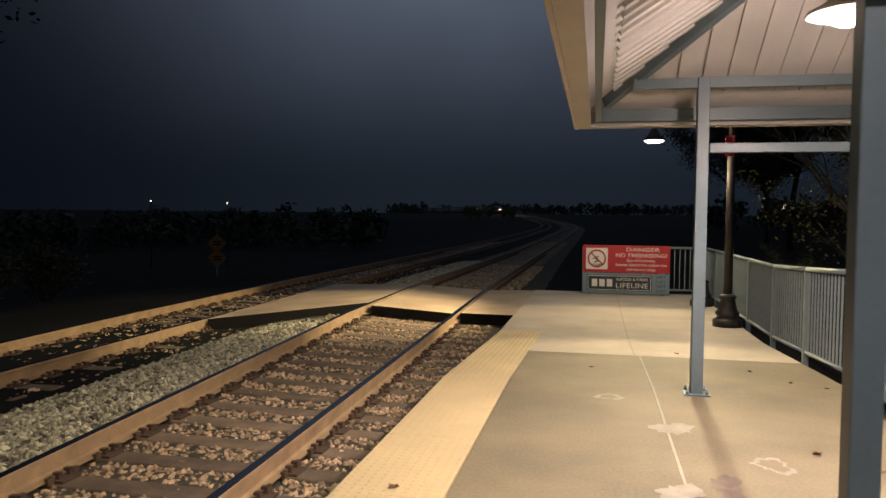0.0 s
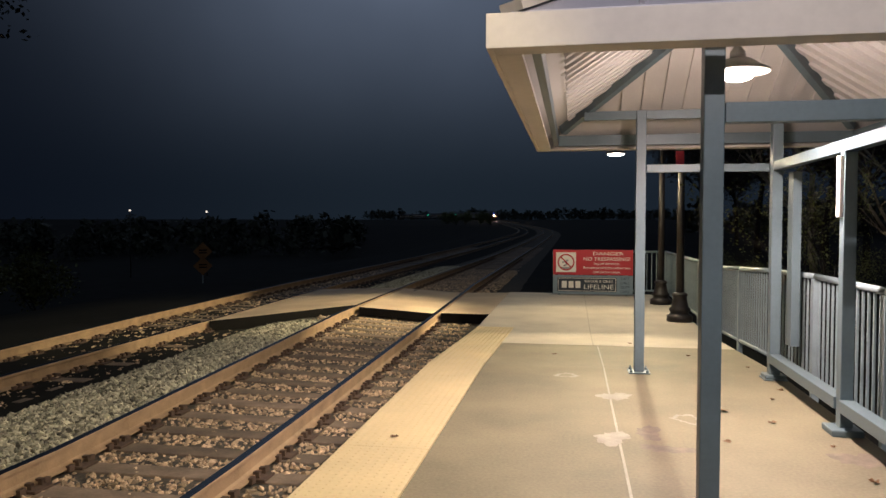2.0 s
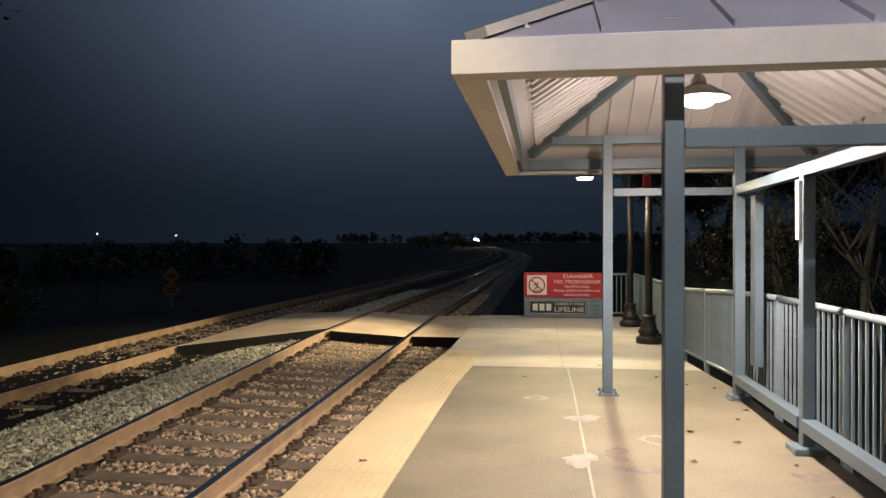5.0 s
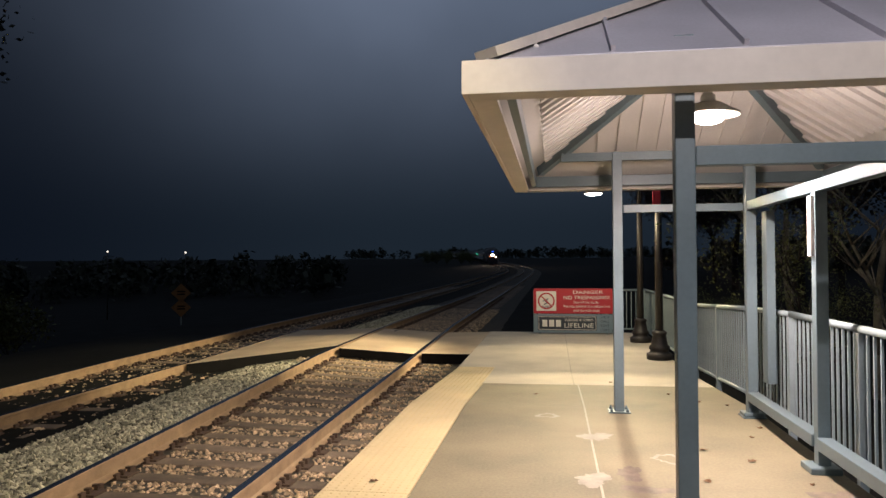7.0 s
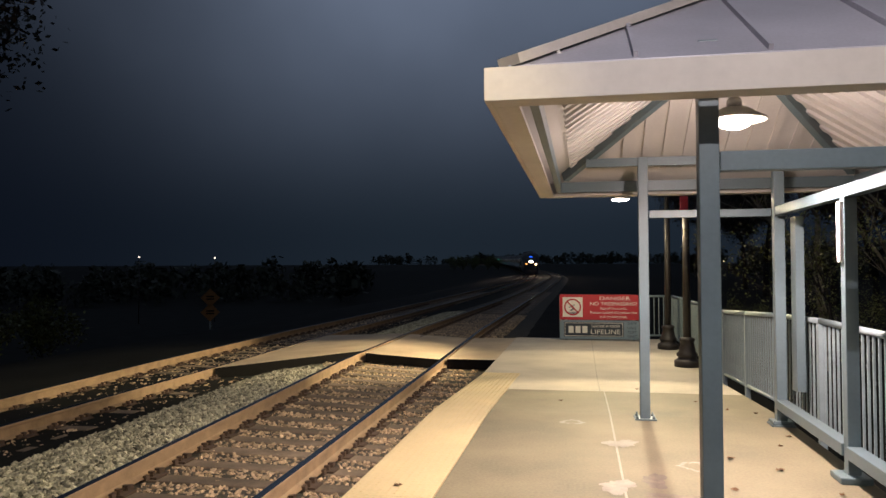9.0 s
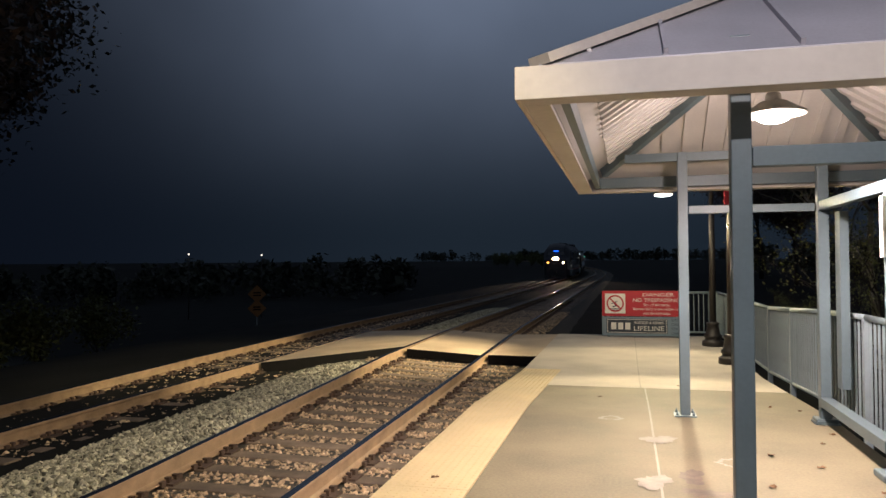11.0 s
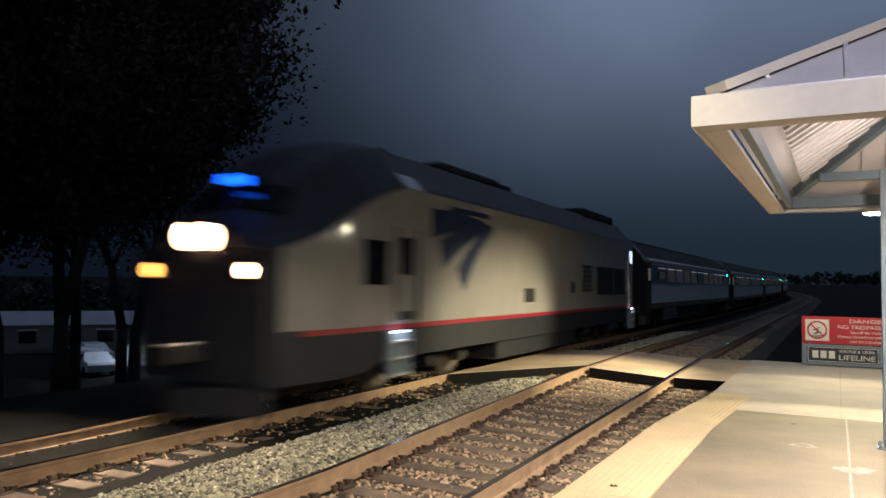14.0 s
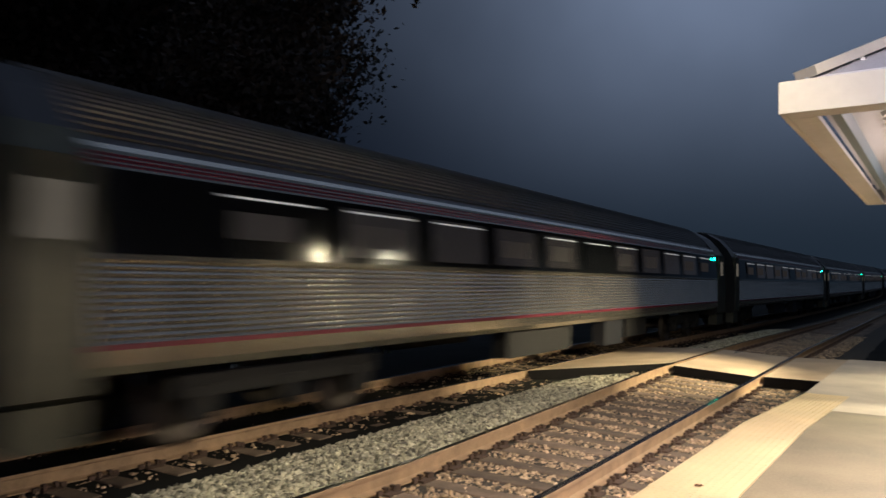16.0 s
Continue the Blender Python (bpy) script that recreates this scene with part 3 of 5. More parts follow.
def make_shelter():
    top = empty("platform_shelter", pose(1.85, 4.85, 0), "blue-grey steel platform shelter with a cream hipped roof", "shelter")
    inv = Matrix.Translation((-1.85, -4.85, 0))

    def add(name, bm, m, label=""):
        bm.transform(inv)
        return part(name, bm, m, top, label)
    X0, X1, Y0, Y1, Z0, Z1 = 0.10, 3.62, 2.46, 7.50, 2.375, 2.54
    posts = [(1.2, 2.86), (1.2, 6.86), (2.5, 6.76), (2.5, 2.86)]
    for k, (x, y) in enumerate(posts):
        w = 0.05
        add("post", boxed(x - w, x + w, y - w, y + w, 0.012, 2.72, 0.006), STEEL_BLUE)
        bm = boxed(x - 0.11, x + 0.11, y - 0.11, y + 0.11, 0.0, 0.014, 0.003)
        for sx in (-0.08, 0.08):
            for sy in (-0.08, 0.08):
                lathe(bm, ((0.016, 0.012), (0.016, 0.035), (0.008, 0.037), (0.008, 0.055)), 6, x + sx, y + sy)
        add("base_plate", bm, STEEL_BLUE, "steel base plate with bolts")
    # mid frame posts of the back screen
    for y in (4.80,):
        add("post", boxed(2.455, 2.545, y - 0.045, y + 0.045, 0.05, 2.08, 0.005), STEEL_BLUE)
        add("base_plate", boxed(2.38, 2.60, y - 0.12, y + 0.12, 0.0, 0.05, 0.01), STEEL_BLUE, "grey steel foot")
    for y in (6.76,):
        add("base_plate", boxed(2.40, 2.60, y - 0.09, y + 0.09, 0.014, 0.05, 0.01), STEEL_BLUE, "grey steel foot")
    add("conduit_box", boxed(2.425, 2.454, 4.765, 4.835, 1.60, 2.05, 0.004), LETTER, "white conduit box on the post")
    add("top_bar", boxed(2.455, 2.545, 2.0, 6.70, 2.08, 2.17, 0.005), STEEL_BLUE)
    add("bottom_bar", boxed(2.44, 2.55, 4.85, 6.70, 0.17, 0.26, 0.005), STEEL_BLUE)
    add("bottom_bar", boxed(2.44, 2.55, 1.0, 4.75, 0.17, 0.26, 0.005), STEEL_BLUE)
    add("end_bar", boxed(1.255, 2.445, 6.80, 6.87, 2.08, 2.16, 0.005), STEEL_BLUE)
    # wall panel seen on edge and a bracket
    add("side_panel", boxed(2.60, 2.68, 6.55, 6.72, 0.36, 2.06, 0.004), STEEL_BLUE)
    # perimeter beams
    add("beam", boxed(1.255, 2.445, 2.82, 2.90, 2.05, 2.15, 0.004), STEEL_BLUE)
    add("beam", boxed(0.62, 3.10, 6.83, 6.89, 2.63, 2.72, 0.004), STEEL_BLUE)
    add("beam", boxed(0.62, 3.10, 2.83, 2.89, 2.63, 2.72, 0.004), STEEL_BLUE)
    # eaves: fascia and soffit board
    for a, b in (((X0, X1), (Y0, Y0 + 0.03)), ((X0, X1), (Y1 - 0.03, Y1)), ((X0, X0 + 0.03), (Y0 + 0.03, Y1 - 0.03)), ((X1 - 0.03, X1), (Y0 + 0.03, Y1 - 0.03))):
        add("fascia", boxed(*a, *b, Z0, Z1, 0.004), FASCIA, "cream painted fascia board")
    for a, b in (((X0 + 0.03, X1 - 0.03), (Y0 + 0.032, Y0 + 0.16)), ((X0 + 0.03, X1 - 0.03), (Y1 - 0.16, Y1 - 0.032)), ((X0 + 0.032, X0 + 0.16), (Y0 + 0.165, Y1 - 0.165)), ((X1 - 0.16, X1 - 0.032), (Y0 + 0.165, Y1 - 0.165))):
        add("soffit_board", boxed(*a, *b, Z0 + 0.002, Z0 + 0.03), FASCIA)
    for a, b in (((X0 + 0.2, X0 + 0.25), (Y0 + 0.2, Y1 - 0.2)), ((X1 - 0.25, X1 - 0.2), (Y0 + 0.2, Y1 - 0.2)), ((X0 + 0.25, X1 - 0.25), (Y1 - 0.25, Y1 - 0.2))):
        add("edge_channel", boxed(*a, *b, Z0 + 0.035, Z0 + 0.15, 0.004), STEEL_BLUE)
    # hipped roof: apex ridge
    cx, hy0, hy1, hz = 1.86, 4.45, 5.50, 3.64
    g = 0.11
    Z2 = Z1 + 0.035
    A, B, C, D = (X0 + g, Y0 + g, Z2), (X1 - g, Y0 + g, Z2), (X1 - g, Y1 - g, Z2), (X0 + g, Y1 - g, Z2)
    P, Q = (cx, hy0, hz), (cx, hy1, hz)
    slopes = ((A, B, P), (C, D, Q), (B, C, Q, P), (D, A, P, Q))
    for face in slopes:
        bm = bmesh.new()
        vs = [bm.verts.new(v) for v in face]
        f = bm.faces.new(vs)
        r = bmesh.ops.extrude_face_region(bm, geom=[f])
        for v in r["geom"]:
            if isinstance(v, bmesh.types.BMVert):
                v.co.z -= 0.05
        bm.normal_update()
        bmesh.ops.recalc_face_normals(bm, faces=bm.faces)
        for f in bm.faces:
            f.material_index = 1 if f.normal.z < -0.2 else 0
        add("roof_slope", bm, [ROOFTOP, DECK], "grey metal roof slope with a pale ribbed underside")
    # ribs under and seams over each slope
    for face in slopes:
        e0, e1 = Vector(face[0]), Vector(face[1])
        along = (e1 - e0).normalized()
        top_pts = [Vector(v) for v in face[2:]]
        nrm = (e1 - e0).cross(top_pts[0] - e1).normalized()
        up = nrm.cross(along).normalized()
        if up.z < 0:
            up = -up
        n = int((e1 - e0).length / 0.20)
        for k in range(1, n):
            d = (e1 - e0).length * k / n
            L = (e1 - e0).length
            hl = (top_pts[-1] - e0).dot(along)
            hr = (top_pts[0] - e0).dot(along)
            rise_len = (top_pts[0] - e0).dot(up)
            u = d / hl if d < hl else ((L - d) / (L - hr) if d > hr else 1.0)
            ln = max(0.05, rise_len * min(1.0, u) - 0.05)
            p = e0 + along * d
            off = Vector((0, 0, 0.055))
            add("deck_rib", bar(bmesh.new(), p - off + up * 0.28, p - off + up * max(0.3, ln), 0.075, 0.05), DECK)
            if k % 3 == 0:
                add("roof_seam", bar(bmesh.new(), p + up * 0.02 + Vector((0, 0, 0.012)), p + up * ln + Vector((0, 0, 0.012)), 0.022, 0.04), ROOFTOP)
    for a, b in ((A, P), (B, P), (C, Q), (D, Q)):
        a, b = Vector(a), Vector(b)
        add("hip_cap", bar(bmesh.new(), a + Vector((0, 0, 0.02)), b + Vector((0, 0, 0.02)), 0.15, 0.05), FASCIA, "pale hip capping")
        i = (b - a).normalized()
        add("hip_rafter", bar(bmesh.new(), a + i * 0.30 - Vector((0, 0, 0.12)), b - Vector((0, 0, 0.12)), 0.07, 0.10), STEEL_BLUE, "blue-grey steel hip rafter")
    add("ridge_cap", bar(bmesh.new(), (cx, hy0, hz + 0.02), (cx, hy1, hz + 0.02), 0.16, 0.05), FASCIA)
    return top


make_shelter()


def make_shelter_lamp():
    top = empty("shelter_lamp", pose(1.72, 4.83, 2.74), "dull grey reflector lamp, lit white, under the shelter roof", "lamp")
    part("stem", rod(bmesh.new(), (0, 0, 0.10), (0.06, 0.02, 0.80), 0.018), GALV, top)
    part("neck", lathe(bmesh.new(), ((0.06, 0.05), (0.055, 0.10), (0.03, 0.13), (0.02, 0.16)), 18), GALV, top)
    part("reflector", lathe(bmesh.new(), ((0.228, -0.058), (0.238, -0.054), (0.232, -0.04), (0.16, 0.0), (0.10, 0.04)), 28), GALV, top, "wide grey reflector rim")
    part("lens", lathe(bmesh.new(), ((0.06, -0.115), (0.10, -0.10), (0.125, -0.07), (0.125, -0.055)), 20), GLOWW, top, "bright white globe")


make_shelter_lamp()

# ---- fence ----


def make_fence():
    ys = [-6.0, -4.2, -2.4, -0.6, 1.2, 3.0, 4.75, 6.35, 7.9, 9.5, 11.1, 12.8, 14.5, 16.1, 17.6]
    for k in range(len(ys) - 1):
        y0, y1 = ys[k], ys[k + 1]
        top = empty("fence_panel", pose(2.76, y0, 0), "grey-green painted steel picket fence beside the platform", "fence", "fence panels")
        n = y1 - y0
        w = lambda y, h: (0, y, plat_z(y0 + y) + h)
        part("handrail", rod(bmesh.new(), w(0, 1.06), w(n, 1.06), 0.029, None, 10), FENCE, top)
        part("bottom_rail", rod(bmesh.new(), w(0, 0.08), w(n, 0.08), 0.024, None, 10), FENCE, top)
        part("post", box(bmesh.new(), -0.032, 0.032, -0.032, 0.032, plat_z(y0) - 0.32, plat_z(y0) + 1.035, 0.004), FENCE, top)
        m = int(n / 0.113)
        me = None
        for i in range(1, m):
            y = n * i / m
            zz = plat_z(y0 + y)
            if me is None:
                bm = boxed(-0.009, 0.009, -0.009, 0.009, 0.08, 1.045)
                me = bpy.data.meshes.new("picket")
                bm.to_mesh(me)
                bm.free()
                me.materials.append(FENCE)
            o = new("picket", me)
            o.parent = top
            o.location = (0, y, zz)
    # the end of the platform, behind the notice
    top = empty("fence_panel", pose(0.05, 17.62, -0.18), "grey-green painted steel fence across the platform's end", "fence", "fence panels")
    part("handrail", rod(bmesh.new(), (0, 0, 1.06), (2.71, 0, 1.06), 0.029, None, 10), FENCE, top)
    part("bottom_rail", rod(bmesh.new(), (0, 0, 0.10), (2.71, 0, 0.10), 0.024, None, 10), FENCE, top)
    for x in (0.0, 1.35, 2.68):
        part("post", boxed(x - 0.03, x + 0.03, -0.03, 0.03, -0.3, 1.035), FENCE, top)
    bm = boxed(-0.009, 0.009, -0.009, 0.009, 0.08, 1.045)
    me = bpy.data.meshes.new("picket")
    bm.to_mesh(me)
    bm.free()
    me.materials.append(FENCE)
    for i in range(1, 24):
        o = new("picket", me)
        o.parent = top
        o.location = (2.71 * i / 24, 0, 0)


make_fence()

# ---- platform lamps ----


def make_post_lamp(x, y, z, flag, tall=0.0):
    top = empty("platform_lamp", pose(x, y, z), "black cast-iron lamp post with lit pendant" + (" and small red sign" if flag else ""), "street lamp", "platform lamps")
    bm = lathe(bmesh.new(), ((0.225, 0), (0.225, 0.10), (0.205, 0.115), (0.165, 0.14), (0.16, 0.17), (0.185, 0.19), (0.185, 0.23), (0.15, 0.26), (0.13, 0.36), (0.115, 0.44), (0.135, 0.455), (0.135, 0.49), (0.085, 0.52)), 20)
    part("base", bm, IRON, top)
    bm = bmesh.new()
    rod(bm, (0, 0, 0.46), (0, 0, 3.0 + tall), 0.072, 0.058, 14)
    part("shaft", bm, IRON, top)
    part("upper_shaft", rod(bmesh.new(), (0, 0, 3.0 + tall), (0, 0, 4.1 + tall), 0.045, 0.04, 10), IRON, top)
    bm = bmesh.new()
    pts = [(0, 0, 4.0), (-0.2, 0, 4.14), (-0.6, 0, 4.2), (-0.86, 0, 4.12), (-0.98, 0, 3.9), (-0.98, 0, 3.55)]
    for a, b in zip(pts, pts[1:]):
        rod(bm, (a[0], 0, a[2] + tall), (b[0], 0, b[2] + tall), 0.022)
    part("arm", bm, IRON, top)
    part("shade", lathe(bmesh.new(), ((0.21, 3.27), (0.215, 3.29), (0.13, 3.38), (0.07, 3.47), (0.04, 3.56)), 20, -0.98, 0, tall, True), IRON, top)
    lens = part("lens", lathe(bmesh.new(), ((0.08, 3.22), (0.16, 3.235), (0.185, 3.262)), 20, -0.98, 0, tall), GLOWW, top, "bright white lens")
    lens.visible_shadow = False
    if flag:
        part("small_sign", boxed(-0.11, 0.03, -0.11, -0.095, 2.70, 3.02, 0.004), RED, top, "small red sign")


make_post_lamp(2.40, 12.6, -0.18, True)
make_post_lamp(2.40, 15.5, -0.18, False)
# two unseen posts, added to carry the lamps behind the camera
make_post_lamp(2.40, -1.6, 0.0, False, 1.35)
make_post_lamp(2.40, -7.5, 0.0, False, 1.35)

# ---- notice ----


def words(text, x, z, size, material, parent, depth=0.002, wide=None, y=-0.034):
    cu = bpy.data.curves.new("lettering", "FONT")
    cu.body, cu.size, cu.extrude, cu.align_x, cu.align_y = text, size, depth, "CENTER", "CENTER"
    ob = new("lettering", cu)
    bpy.context.view_layer.update()
    me = bpy.data.meshes.new_from_object(ob)
    bpy.data.objects.remove(ob)
    me.materials.clear()
    me.materials.append(material)
    o = new("lettering", me)
    o.parent = parent
    w = max(v.co.x for v in me.vertices) - min(v.co.x for v in me.vertices)
    k = wide / w if wide else 1.0
    for v in me.vertices:
        v.co = Vector((v.co.x * k, -v.co.z, v.co.y))
    o.location = (x, y, z)
    return o


def make_notice():
    top = empty("danger_notice", pose(0.99, 17.2, -0.18), "red and slate danger notice with white lettering at the platform's end", "sign")
    part("red_board", boxed(-0.95, 0.95, -0.03, 0.0, 0.50, 1.11, 0.004), RED, top, "red board")
    part("slate_board", boxed(-0.95, 0.95, -0.03, 0.0, 0.03, 0.485, 0.004), SLATE, top, "slate blue board")
    part("navy_field", boxed(-0.85, 0.57, -0.036, -0.031, 0.09, 0.44), NAVY, top, "navy field with a white rim")
    bm = bmesh.new()
    for a in ((-0.83, 0.55, 0.415, 0.425), (-0.83, 0.55, 0.105, 0.115), (-0.83, -0.82, 0.115, 0.415), (0.54, 0.55, 0.115, 0.415)):
        box(bm, a[0], a[1], -0.039, -0.037, a[2], a[3])
    part("rim", bm, LETTER, top)
    words("DANGER", 0.36, 1.015, 0.115, LETTER, top, 0.002, 0.72)
    words("NO TRESPASSING!", 0.33, 0.885, 0.12, LETTER, top, 0.002, 1.1)
    words("Stay off the tracks.", 0.33, 0.775, 0.09, LETTER, top, 0.002, 0.62)
    words("Remain behind the yellow line", 0.33, 0.675, 0.09, LETTER, top, 0.002, 1.1)
    words("until the train stops.", 0.33, 0.575, 0.09, LETTER, top, 0.002, 0.64)
    words("SUICIDE & CRISIS", 0.14, 0.345, 0.085, LETTER, top, 0.002, 0.68, -0.04)
    words("LIFELINE", 0.14, 0.205, 0.16, LETTER, top, 0.002, 0.70, -0.04)
    for k, t in enumerate(("24/7", "CALL", "TEXT", "CHAT")):
        words(t, 0.76, 0.415 - k * 0.105, 0.09, DARKLET, top, 0.002, 0.22)
    # a number drawn as plain bars
    bm = bmesh.new()
    for k in range(3):
        x = -0.74 + k * 0.165
        box(bm, x, x + 0.12, -0.039, -0.037, 0.18, 0.345)
    part("bars", bm, LETTER, top, "three plain white bars")
    # pictogram: white plate, ring and slash, plain bent shape
    part("white_plate", boxed(-0.88, -0.40, -0.036, -0.031, 0.565, 1.045, 0.003), LETTER, top, "white square plate")
    bm = bmesh.new()
    seg = 32
    for r0, r1 in ((0.17, 0.205),):
        o = [[bm.verts.new((-0.64 + r * math.cos(6.28319 * k / seg), yy, 0.805 + r * math.sin(6.28319 * k / seg))) for k in range(seg)] for yy, r in ((-0.041, r0), (-0.041, r1), (-0.037, r1), (-0.037, r0))]
        for i in range(4):
            for k in range(seg):
                bm.faces.new((o[i][k], o[i][(k + 1) % seg], o[(i + 1) % 4][(k + 1) % seg], o[(i + 1) % 4][k]))
    bar(bm, (-0.765, -0.039, 0.93), (-0.515, -0.039, 0.68), 0.004, 0.03)
    part("ring", bm, RED, top, "red ring with a slash")
    bm = bmesh.new()
    for a, b, w in (((-0.66, 0.83), (-0.61, 0.76), 0.05), ((-0.61, 0.76), (-0.56, 0.73), 0.03), ((-0.62, 0.75), (-0.70, 0.72), 0.03), ((-0.66, 0.83), (-0.59, 0.86), 0.022), ((-0.67, 0.82), (-0.73, 0.80), 0.022), ((-0.76, 0.68), (-0.52, 0.68), 0.016), ((-0.74, 0.65), (-0.54, 0.65), 0.016)):
        bar(bm, (a[0], -0.0385, a[1]), (b[0], -0.0385, b[1]), 0.003, w)
    part("pictogram", bm, DARKLET, top, "dark plain pictogram")
    for x in (-0.8, 0.8):
        part("leg", boxed(x - 0.03, x + 0.03, 0.002, 0.06, 0.0, 1.0), FENCE, top)


make_notice()

# ---- trees and undergrowth ----


def tree_meshes(seed, height, spread, leaves, leaf, bare=False):
    """Trunk with limbs, and a crown of many small leaves: two meshes."""
    rng = random.Random(seed)
    bm = bmesh.new()
    tips = []

    def limb(p, d, length, r, depth):
        n = 3 if depth < 2 else 2
        for k in range(n):
            q = p + d * (length / n)
            rod(bm, p, q, r, r * 0.78, 7 if depth < 2 else 5)
            p, r = q, r * 0.78
            d = (d + Vector((rng.uniform(-1, 1), rng.uniform(-1, 1), rng.uniform(-0.2, 0.5))) * 0.2).normalized()
            if depth > 0:
                tips.append((p.copy(), length))
            if depth < 3 and (depth > 0 or k > 0):
                for _ in range(2 if depth < 2 else 1):
                    a = rng.uniform(0, 6.28)
                    out = Vector((math.cos(a), math.sin(a), rng.uniform(0.15, 0.9))).normalized()
                    limb(p, (d * 0.45 + out * spread).normalized(), length * rng.uniform(0.5, 0.72), r * 0.6, depth + 1)
        tips.append((p.copy(), length))
    limb(Vector((0, 0, -0.3)), Vector((0, 0, 1)), height * 0.62, height * 0.021, 0)
    me = bpy.data.meshes.new("trunk")
    bm.to_mesh(me)
    bm.free()
    me.materials.append(BARK)
    if not leaves:
        return me, None
    g = np.random.default_rng(seed)
    tp = np.array([t[0] for t in tips])
    keep = tp[tp[:, 2] > height * 0.22]
    c = keep[g.integers(0, len(keep), leaves)] + g.normal(0, height * 0.045, (leaves, 3))
    u = g.normal(0, 1, (leaves, 3))
    u /= np.linalg.norm(u, axis=1, keepdims=True)
    w = np.cross(u, g.normal(0, 1, (leaves, 3)))
    w /= np.linalg.norm(w, axis=1, keepdims=True)
    sz = leaf * g.uniform(0.6, 1.4, (leaves, 1))
    v = np.stack([c - u * sz, c + w * sz * 0.55, c + u * sz, c - w * sz * 0.55], 1).reshape(-1, 3)
    f = np.arange(leaves * 4).reshape(-1, 4)
    ml = bpy.data.meshes.new("crown")
    ml.from_pydata(v.tolist(), [], f.tolist())
    return me, ml


def plant(name, trunk, crown, m, label, category, group, leafmat=None):
    top = empty(name, m, label, category, group)
    o = new("trunk", trunk)
    o.parent = top
    if crown:
        if leafmat and not crown.materials:
            crown.materials.append(leafmat)
        o = new("crown", crown)
        o.parent = top
    return top


KINDS = [tree_meshes(21, 15, 0.85, 30000, 0.13), tree_meshes(22, 17, 0.8, 30000, 0.135), tree_meshes(23, 13, 0.95, 26000, 0.13)]
rt = random.Random(8)
WOODS = [(-23, 8, 1.1), (-28, 22, 0.9), (-28, 14, 1.2), (-26, 17.5, 0.95), (-34, 26, 1.0), (-22, 12, 1.0), (-19, 1, 1.1), (-17, -6, 1.0),
         (-16, 10, 0.8), (-24, 15.5, 0.9)]
# woods on the other hand, behind the fence, added against sky reflections on coaches
WOODS += [(21, 12, 0.9), (22, 21, 1.0), (20, 30, 0.95), (21, 40, 1.1), (19, 50, 1.0), (20, 61, 1.1), (18, 74, 1.0), (19, 88, 1.1), (18, 104, 1.1), (21, 3, 0.9)]
for k, (x, y, sc) in enumerate(WOODS):
    tm, cm = KINDS[k % 3]
    ob = plant("tree", tm, cm, pose(x, y, ground_z(x, y), 0, 0, rt.uniform(0, 360)) @ Matrix.Scale(sc * rt.uniform(0.9, 1.1), 4), "tall roadside tree with thinning autumn leaves beside the tracks", "tree", "trees along the line", (AUTUMN, LEAF, AUTUMN)[k % 3])
SMALL = tree_meshes(31, 3.0, 1.0, 2600, 0.07)
for k, (x, y, sc) in enumerate([(-38.6, 33.5, 0.9), (-35.4, 34, 0.8), (-39.5, 33, 1.0), (-21.5, 22.8, 1.1), (-22.8, 21.2, 1.2), (-20.4, 25.0, 1.0), (-25.0, 24.5, 1.2), (-35.6, 29.4, 0.8), (-21.35, 198, 1.4), (-24.6, 200, 1.5), (-29.0, 203, 1.6), (-32.0, 206, 1.5), (-35.0, 208, 1.5)]):
    plant("bush", *SMALL, pose(x, y, ground_z(x, y) - 1.0 * sc, 0, 0, rt.uniform(0, 360)) @ Matrix.Scale(sc * 1.15, 4), "low dull green bush on the bank", "bush", "bushes on the bank", VINE)
BARE = [tree_meshes(41, 6.0, 0.9, 0, 0), tree_meshes(44, 7.5, 0.8, 0, 0)]
for me in (BARE[0][0], BARE[1][0]):
    me.materials[0] = LITBARK
for k, (x, y, sc, yaw) in enumerate([(4.6, 8.4, 0.42, 200), (6.6, 11.5, 0.9, 250), (7.2, 15.5, 1.0, 10), (4.6, 3.6, 0.8, 200), (7.5, 22, 1.3, 300)]):
    plant("bare_tree", *BARE[k % 2], pose(x, y, ground_z(x, y), 0, 0, yaw) @ Matrix.Scale(sc, 4), "thin bare tree with crooked branches behind the fence", "tree", "bare trees behind the fence")
VINES = tree_meshes(51, 3.4, 0.5, 2600, 0.024)
for x, y, sc in ((3.85, 9.6, 0.85), (4.4, 16.4, 0.45), (4.9, 11.0, 0.6)):
    plant("vine_thicket", *VINES, pose(x, y, ground_z(x, y), 0, 0, x * 50) @ Matrix.Scale(sc, 4), "yellow-green vine thicket climbing behind the fence", "shrub", "thickets behind the fence", VINE)



